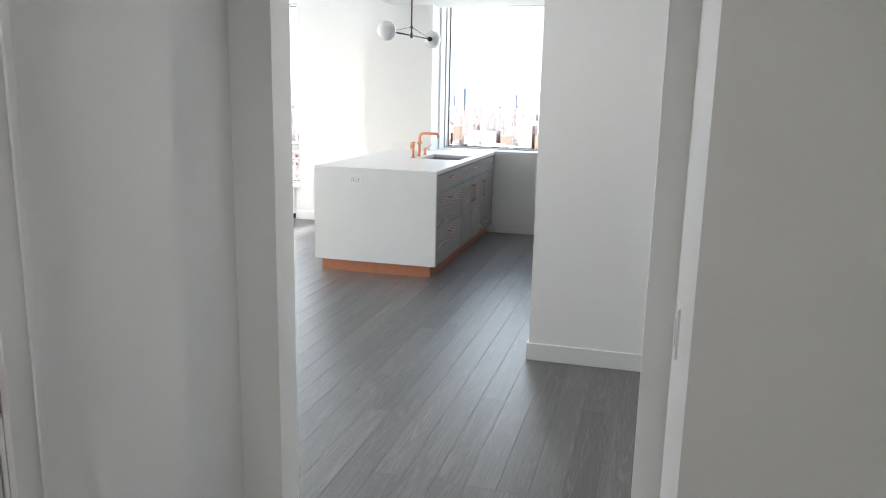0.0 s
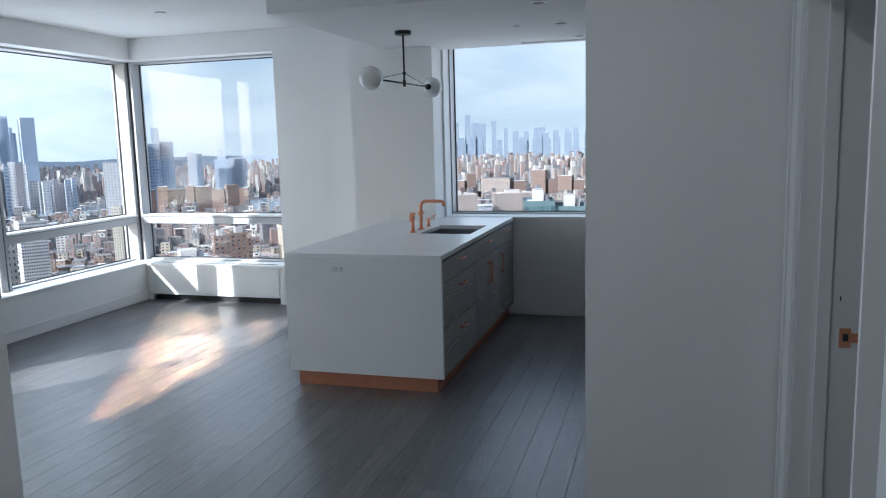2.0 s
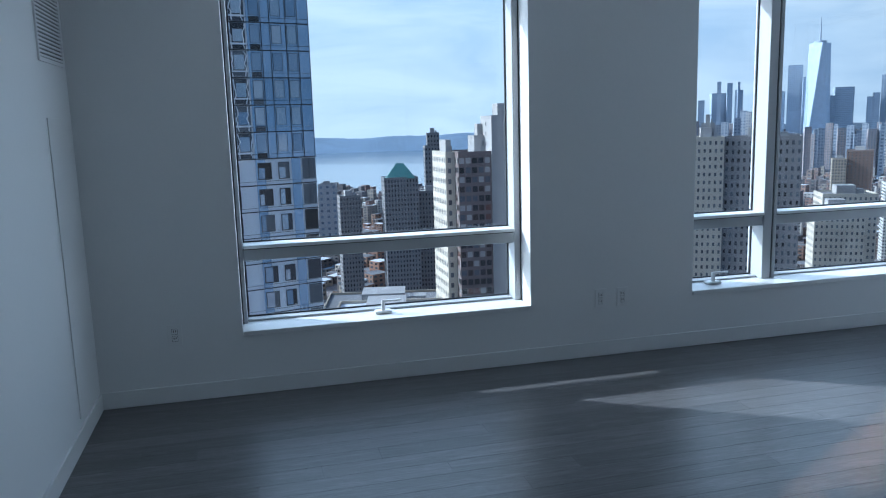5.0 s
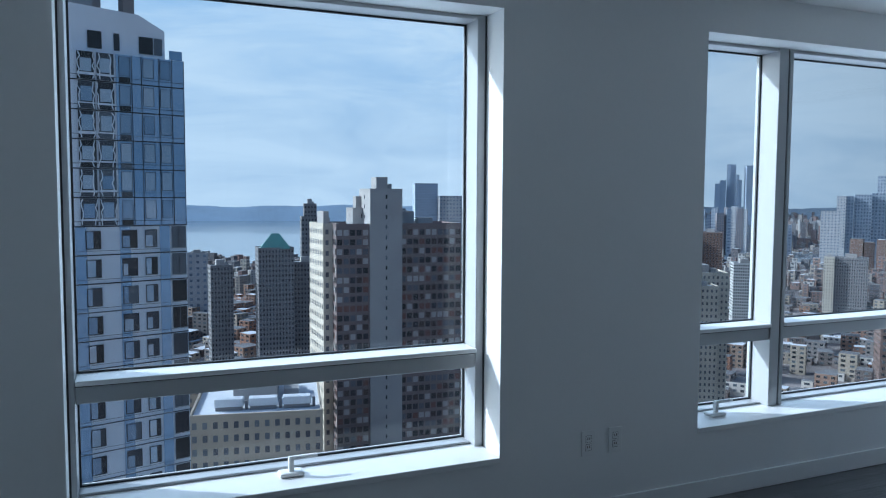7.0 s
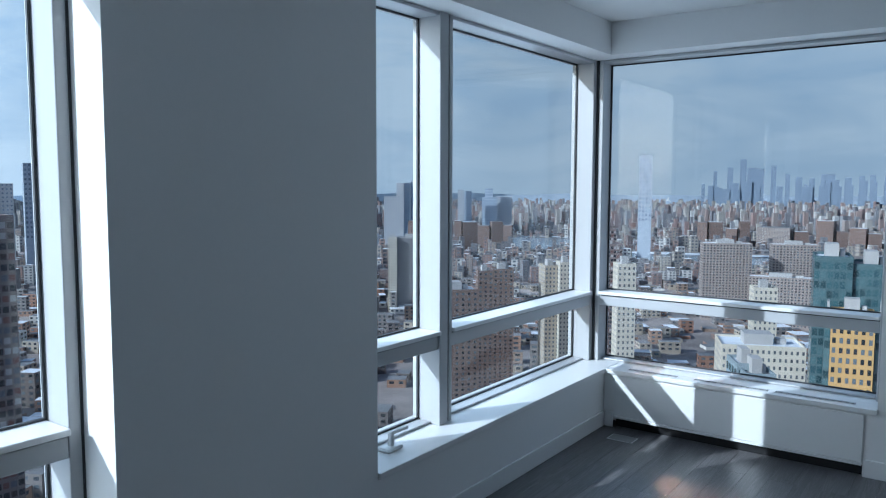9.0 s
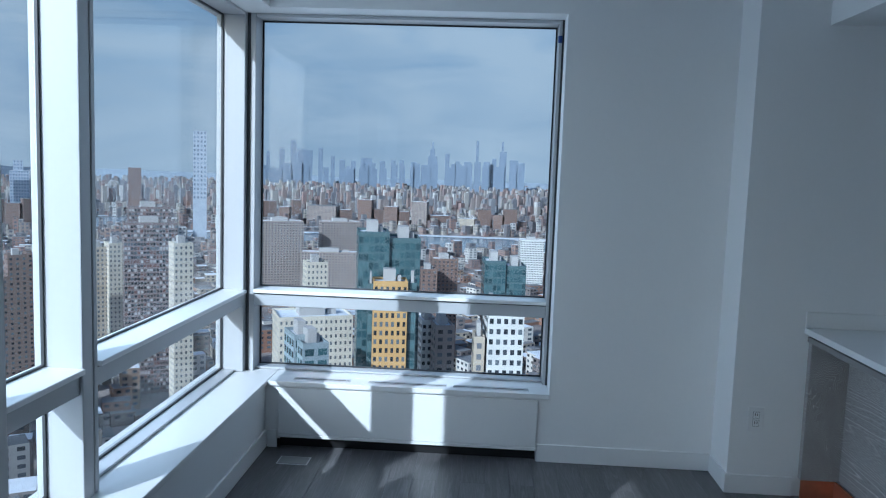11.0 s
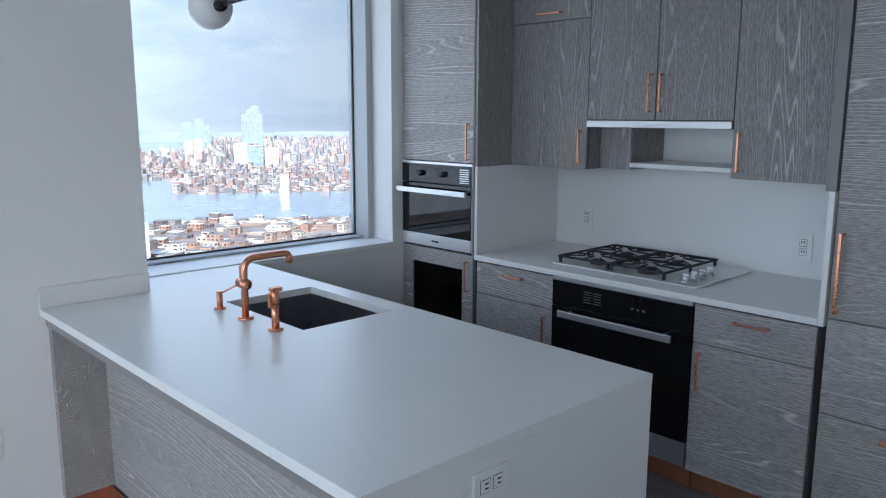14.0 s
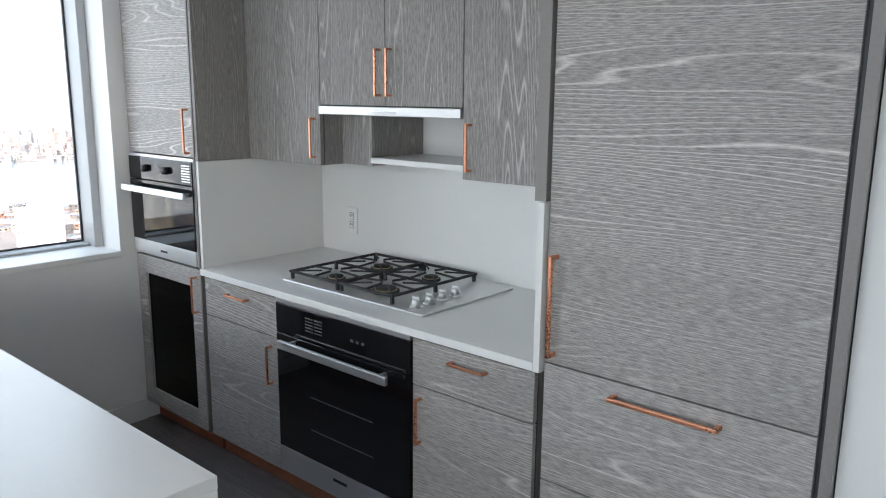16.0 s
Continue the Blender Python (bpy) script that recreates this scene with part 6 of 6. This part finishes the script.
tower(1138, 1996, 44.7, 35.8, -88.1, -30, "greenglass")
tower(1189, 1990, 39.7, 31.8, -95.4, -31, "farbrick")
tower(1061, 2262, 24.3, 19.4, -78.5, -25, "slate")
tower(1086, 2250, 24.5, 19.6, -72.0, -26, "farbrick")
tower(268, 709, 36.5, 20, -100.4, -9, "whitegrid")
tower(787, 1275, 16.7, 13.4, -110.2, -32, "stack")
tower(795, 1026, 23.3, 30, -117.6, -28, "greybrick")
tower(820, 1019, 25.3, 30, -103.8, -29, "greybrick")
tower(849, 1007, 37.0, 30, -90.0, -30, "greybrick")
tower(535, 935, 53.3, 30, -147.3, -20, "redbrick")
tower(555, 852, 74.3, 30, -143.9, -29, "redbrick")
tower(656, 816, 82.1, 30, -135.1, -31, "tan")
tower(-897, 82, 22.4, 18.0, -66.5, 85, "hazy")
tower(-556.5, 66.0, 15.6, 12.5, -49.9, 93, "darkbrick")
tower(-530.9, 99.6, 24.4, 19.5, -36.5, 87, "darkbrick")
tower(-555.1, 130.0, 14.0, 11.2, -15.8, 83, "darkbrick")
tower(-557.1, 130.1, 9.1, 8, -6.3, 83, "darkbrick")
tower(-548.0, 124.9, 18.4, 14.7, -48.6, 83, "darkbrick")
tower(-292.0, 69.1, 4.0, 6, -43.4, 86, "cream")
tower(-1391, 561, 45.0, 36.0, 23.9, 78, "hazyblue")
tower(-1354, 597, 44.5, 35.6, -0.2, 76, "hazy")
tower(-182.7, 27.2, 31.2, 40, -51.6, 78, "tan")
tower(-285.9, 44.3, 49.7, 30, -69.8, 78, "tan")
tower(-1305, 632, 30.1, 24.1, 33.8, 70, "slate")
tower(-214.2, 75.2, 38.5, 18, -7.9, 85, "brownslab")
tower(-213.8, 70.7, 9.8, 14, 2.4, 86, "concrete")
tower(-223.4, 66.0, 5.5, 8, -3.4, 88, "concrete")
# added cream sliver stands for the brown slab's sunlit left face
tower(-222.1, 56.1, 4.8, 17, -8.0, 90, "cream")

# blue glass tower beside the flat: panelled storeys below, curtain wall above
PANEL = facade_material("pale_blue_panel_and_glare", [(0.80, 0.83, 0.86), (0.83, 0.85, 0.87), (0.77, 0.81, 0.85)], 0.4, 0, 0.5)
STRIP = facade_material("blue_spandrel_glass", [(0.34, 0.50, 0.72), (0.38, 0.54, 0.76), (0.30, 0.46, 0.68)], 0.15, 0.5, 0.7)


def glass_tower(x, y, turn, left, depth, top, band):
    """Measured leftwards from its corner: a blue curtain wall, a bay of dark panes with painted ripple reflections and
    pale panels; panels alone below the band.
    """
    b = thing("glass_tower", (x, y, GROUND), "blue glass residential tower with pale panelled storeys", "building", "buildings seen from the windows")
    b.rotation_euler.z = radians(turn)
    h, fh = top - GROUND, 3.0
    crown = bmesh.new()
    cs = [(left, h), (-1.6, h), (-1.6, h + 3.2), (-4.4, h + 4.6), (left, h + 5.6)]
    fr_, bk = [crown.verts.new((u, 1.2, z)) for u, z in cs], [crown.verts.new((u, depth, z)) for u, z in cs]
    crown.faces.new(fr_)
    crown.faces.new(bk[::-1])
    for k in range(5):
        crown.faces.new((fr_[k], bk[k], bk[(k + 1) % 5], fr_[(k + 1) % 5]))
    for nm, bm, mat in (("wall", boxes((left, 0, 0, depth, 0, h)), PANEL), ("crown", crown, PANEL), ("plant_room", boxes((left, -7.4, 4, depth - 4, h + 5, h + 13)), WALLS["greybrick"]),
                        ("plant_door", boxes((-10.6, -8.3, 3.9, 4.0, h + 5, h + 11)), WALLS["concrete"]),
                        ("cooling_unit", boxes((-5.4, -4.2, 3, 4.6, h + 4.4, h + 6.9)), WALLS["greybrick"]), ("terrace_rail", boxes((-1.5, -0.1, 0.1, 0.2, h, h + 1.0)), STRIP)):
        ob = new(nm, mesh(nm, bm, mat))
        ob.parent = b
    rng = random.Random(5)
    win, dark, strip, line, glare = [], [], [], [], []
    def quad(to, u0, u1, z0, z1, o=0.06):
        to += [Vector((u0, -o, z0)), Vector((u1, -o, z0)), Vector((u1, -o, z1)), Vector((u0, -o, z1))]
    def edge(u0, u1, z0, z1, t=0.05, o=0.13):
        for q in ((u0, u1, z0, z0 + t), (u0, u1, z1 - t, z1), (u0, u0 + t, z0, z1), (u1 - t, u1, z0, z1)):
            quad(line, *q, o)
    for j in range(34):
        z0 = h - (j + 1) * fh
        z1 = z0 + fh
        quad(line, left, 0, z0 - 0.06, z0 + 0.06, 0.12)
        if z0 > band - GROUND - 0.5:
            quad(line, left, 0, z0 + 0.50, z0 + 0.55, 0.11)
            quad(strip, -7.2, 0, z0 + 0.06, z1 - 0.06)
            quad(line, -0.06, 0, z0, z1, 0.12)
            for u in (-1.35, -2.75, -4.6, -5.6):
                quad(line, u - 0.04, u + 0.04, z0, z1, 0.12)
            for u0, u1 in ((-2.65, -1.5), (-4.45, -3.3), (-6.9, -5.75)):
                quad(win, u0, u1, z0 + 0.75, z1 - 0.25, 0.09)
                edge(u0, u1, z0 + 0.75, z1 - 0.25)
            quad(dark, -6.9, -5.75, z0 + 0.08, z0 + 0.66, 0.09)
            for u0, u1 in ((-9.1, -7.4), (-11.0, -9.3)):             # dark panes, their rippled reflections drawn as pale strips
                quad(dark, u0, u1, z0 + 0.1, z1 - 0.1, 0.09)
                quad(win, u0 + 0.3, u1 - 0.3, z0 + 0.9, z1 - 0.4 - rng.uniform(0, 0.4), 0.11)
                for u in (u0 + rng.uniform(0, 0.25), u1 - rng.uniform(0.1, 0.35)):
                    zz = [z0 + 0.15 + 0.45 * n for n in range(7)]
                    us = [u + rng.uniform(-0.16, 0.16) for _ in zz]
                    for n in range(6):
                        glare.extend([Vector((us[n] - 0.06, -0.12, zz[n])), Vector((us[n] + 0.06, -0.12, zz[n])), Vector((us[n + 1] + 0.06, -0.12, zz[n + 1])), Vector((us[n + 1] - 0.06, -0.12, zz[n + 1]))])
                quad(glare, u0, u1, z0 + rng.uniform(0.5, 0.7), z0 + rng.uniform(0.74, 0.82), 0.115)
            spots = [(-14.4, -12.6)]
        else:
            quad(line, left, 0, z0 + 0.42, z0 + 0.46, 0.11)
            quad(dark, -1.7, -0.1, z0 + 0.5, z1 - 0.15, 0.09)
            quad(line, -0.95, -0.88, z0 + 0.5, z1 - 0.15, 0.13)
            for u in (-3.0, -7.2, -11.6, -16.2):
                quad(strip, u, u + 1.1, z0 + 0.08, z1 - 0.08)
            spots = [(-4.6, -3.3), (-7.9 + 0.9, -5.4), (-10.6, -9.1), (-14.4, -12.6)]
        for u0, u1 in spots + [(-18.2, -16.6), (-22, -20.4), (-26, -24.4)]:
            quad(dark, u0, u1, z0 + 0.62, z1 - 0.45, 0.09)
            m = u0 + (u1 - u0) * rng.choice((0.35, 0.5, 0.62))
            quad(win, u0 + 0.1, m, z0 + 0.72, z1 - 0.55 - rng.choice((0, 0, 0.5)), 0.11)
            edge(u0, u1, z0 + 0.62, z1 - 0.45)
    for u0, u1 in ((-4.4, -2.9), (-2.8, -1.9), (-9.6, -8.2), (-7.0, -6.4), (-14.4, -12.8)):
        z0, z1 = h + 0.5, h + 2.3
        dark += [Vector((u0, 1.1, z0)), Vector((u1, 1.1, z0)), Vector((u1, 1.1, z1)), Vector((u0, 1.1, z1))]
    for nm, q, mat in (("windows", win, WINDOW_BLUE), ("dark_windows", dark, WINDOW_DARK), ("spandrels", strip, STRIP), ("floor_lines", line, WINDOW_DARK), ("painted_ripple_glare", glare, PANEL)):
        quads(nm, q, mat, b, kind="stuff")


glass_tower(-90.5, 4.4, 106, -30, 26, 16.2, -2.6)


def roof_units(x, y, z, turn, count):
    """White rooftop coolers in a row on the low block below the tower."""
    for k in range(count):
        u = thing("rooftop_cooler", (x, y, z), "white boxed rooftop cooling unit", "rooftop unit", "rooftop units in a row")
        u.rotation_euler.z = radians(turn)
        o = -10.4 + 8.2 * k
        for nm, bm, mat in (("housing", boxes((o, o + 7.0, 5.5, 8.5, 0.9, 2.9), bevel=0.25), SNOW), ("base", boxes((o + 0.3, o + 6.7, 5.8, 8.2, 0.0, 0.9)), WALLS["darkbrick"]),
                            ("stack", boxes((o + 7.3, o + 8.0, 6.2, 7.4, 0.0, 2.2)), WALLS["darkbrick"])):
            ob = new(nm, mesh(nm, bm, mat))
            ob.parent = u


roof_units(-182.7, 27.2, -51.4, 78, 3)


def tapered_tower(x, y, w, top, turn, mast, label):
    """A square shaft whose corners are cut back towards the roof, with a mast."""
    t = thing("skyscraper", (x, y, GROUND), label, "building", "buildings seen from the windows")
    t.rotation_euler.z = radians(turn)
    h = top - GROUND
    k = w / 2
    low = [(-k, -k), (k, -k), (k, k), (-k, k)]
    high = [(0, -k * 0.95), (k * 0.95, 0), (0, k * 0.95), (-k * 0.95, 0)]
    vs = [(*p, 0) for p in low] + [(*p, 60) for p in low] + [(*p, h) for p in high]
    fs = [(i, (i + 1) % 4, 4 + (i + 1) % 4, 4 + i) for i in range(4)]
    fs += [(4 + i, 4 + (i + 1) % 4, 8 + i) for i in range(4)] + [(4 + (i + 1) % 4, 8 + (i + 1) % 4, 8 + i) for i in range(4)] + [(8, 9, 10, 11)]
    me = bpy.data.meshes.new("shaft")
    me.from_pydata(vs, [], fs)
    # shaft colour brightened to take in the haze before it
    me.materials.append(facade_material("mirror_blue_shaft", [(0.50, 0.60, 0.74), (0.46, 0.56, 0.70)], 0.2, 0, 0.8))
    ob = new("shaft", me)
    ob.parent = t
    ms = new("mast", mesh("mast", rod(bmesh.new(), (0, 0, h), (0, 0, h + mast), 3.0, 8, 0.8), WALLS["hazyblue"]))
    ms.parent = t
    rg = new("ring", mesh("ring", rod(bmesh.new(), (0, 0, h), (0, 0, h + 6), w * 0.28, 16), WALLS["hazyblue"]))
    rg.parent = t
    return t


tapered_tower(-1761, 1475, 56, 180, 62, 66, "tall tapered mirror-glass skyscraper with a mast")


def pyramid_roof(x, y, w, z0, z1, mat, turn, label):
    t = thing("tower_roof", (x, y, z0), label, "roof", "buildings seen from the windows")
    t.rotation_euler.z = radians(turn)
    k = w / 2
    me = bpy.data.meshes.new("hip_roof")
    me.from_pydata([(-k, 0, 0), (k, 0, 0), (k, w * 0.8, 0), (-k, w * 0.8, 0), (-k * 0.25, w * 0.4, z1 - z0), (k * 0.25, w * 0.4, z1 - z0)], [], [(0, 1, 5, 4), (2, 3, 4, 5), (1, 2, 5), (3, 0, 4), (0, 3, 2, 1)])
    me.materials.append(mat)
    ob = new("hip_roof", me)
    ob.parent = t


VERDIGRIS = material("verdigris_copper_roof", (0.13, 0.30, 0.27), 0.6, vary=0.2, grain=0.3, large=0.1)
pyramid_roof(-531.1, 99.0, 21, -36.4, -26, VERDIGRIS, 79, "green copper hipped roof on a tower")

# ---------- plank floor ----------
def plank_mesh(w, ln):
    """One board with softened long edges, its top at z = 0."""
    c, h = 0.0006, 0.013
    xs = ((0.0005, -h), (0.0005, -c), (0.0005 + c, 0), (w - 0.0005 - c, 0), (w - 0.0005, -c), (w - 0.0005, -h))
    verts = [(x, y, z) for y in (0.0004, ln - 0.0004) for x, z in xs]
    faces = [(k, k + 1, k + 7, k + 6) for k in range(5)] + [tuple(range(5, -1, -1)), tuple(range(6, 12))]
    me = bpy.data.meshes.new("plank")
    me.from_pydata(verts, [], faces)
    me.materials.append(FLOORWOOD)
    return me


floor = thing("floor", (0, 0, 0), "dark stained oak plank floor with a satin sheen", "floor", kind="structure")
PW = 0.131
shared, rest, rng = {}, [], random.Random(7)
for col in range(66):
    x0 = WX + col * PW
    y0 = SY if x0 + PW < 0.45 else -7.46
    y = y0 - rng.choice((0.0, 0.3, 0.6, 0.9))
    while y < NY:
        ln = rng.choice((0.9, 1.2, 1.5, 1.8, 2.1))
        a, b = max(y, y0), min(y + ln, NY + 0.14 if x0 < -2.45 else NY)
        y += ln
        if b - a < 0.05:
            continue
        if x0 > EX or b < -4.7:
            rest.append((x0, a, b))
            continue
        key = round(b - a, 3)
        if key not in shared:
            shared[key] = plank_mesh(PW, key)
        ob = new("plank", shared[key])
        ob.location = (x0, a, 0)
        ob.parent = floor
bm = bmesh.new()
for x0, a, b in rest:
    box(bm, x0 + 0.0005, x0 + PW - 0.0005, a + 0.0006, b - 0.0006, -0.013, 0)
part("far_planks", bm, FLOORWOOD, floor, kind="stuff")
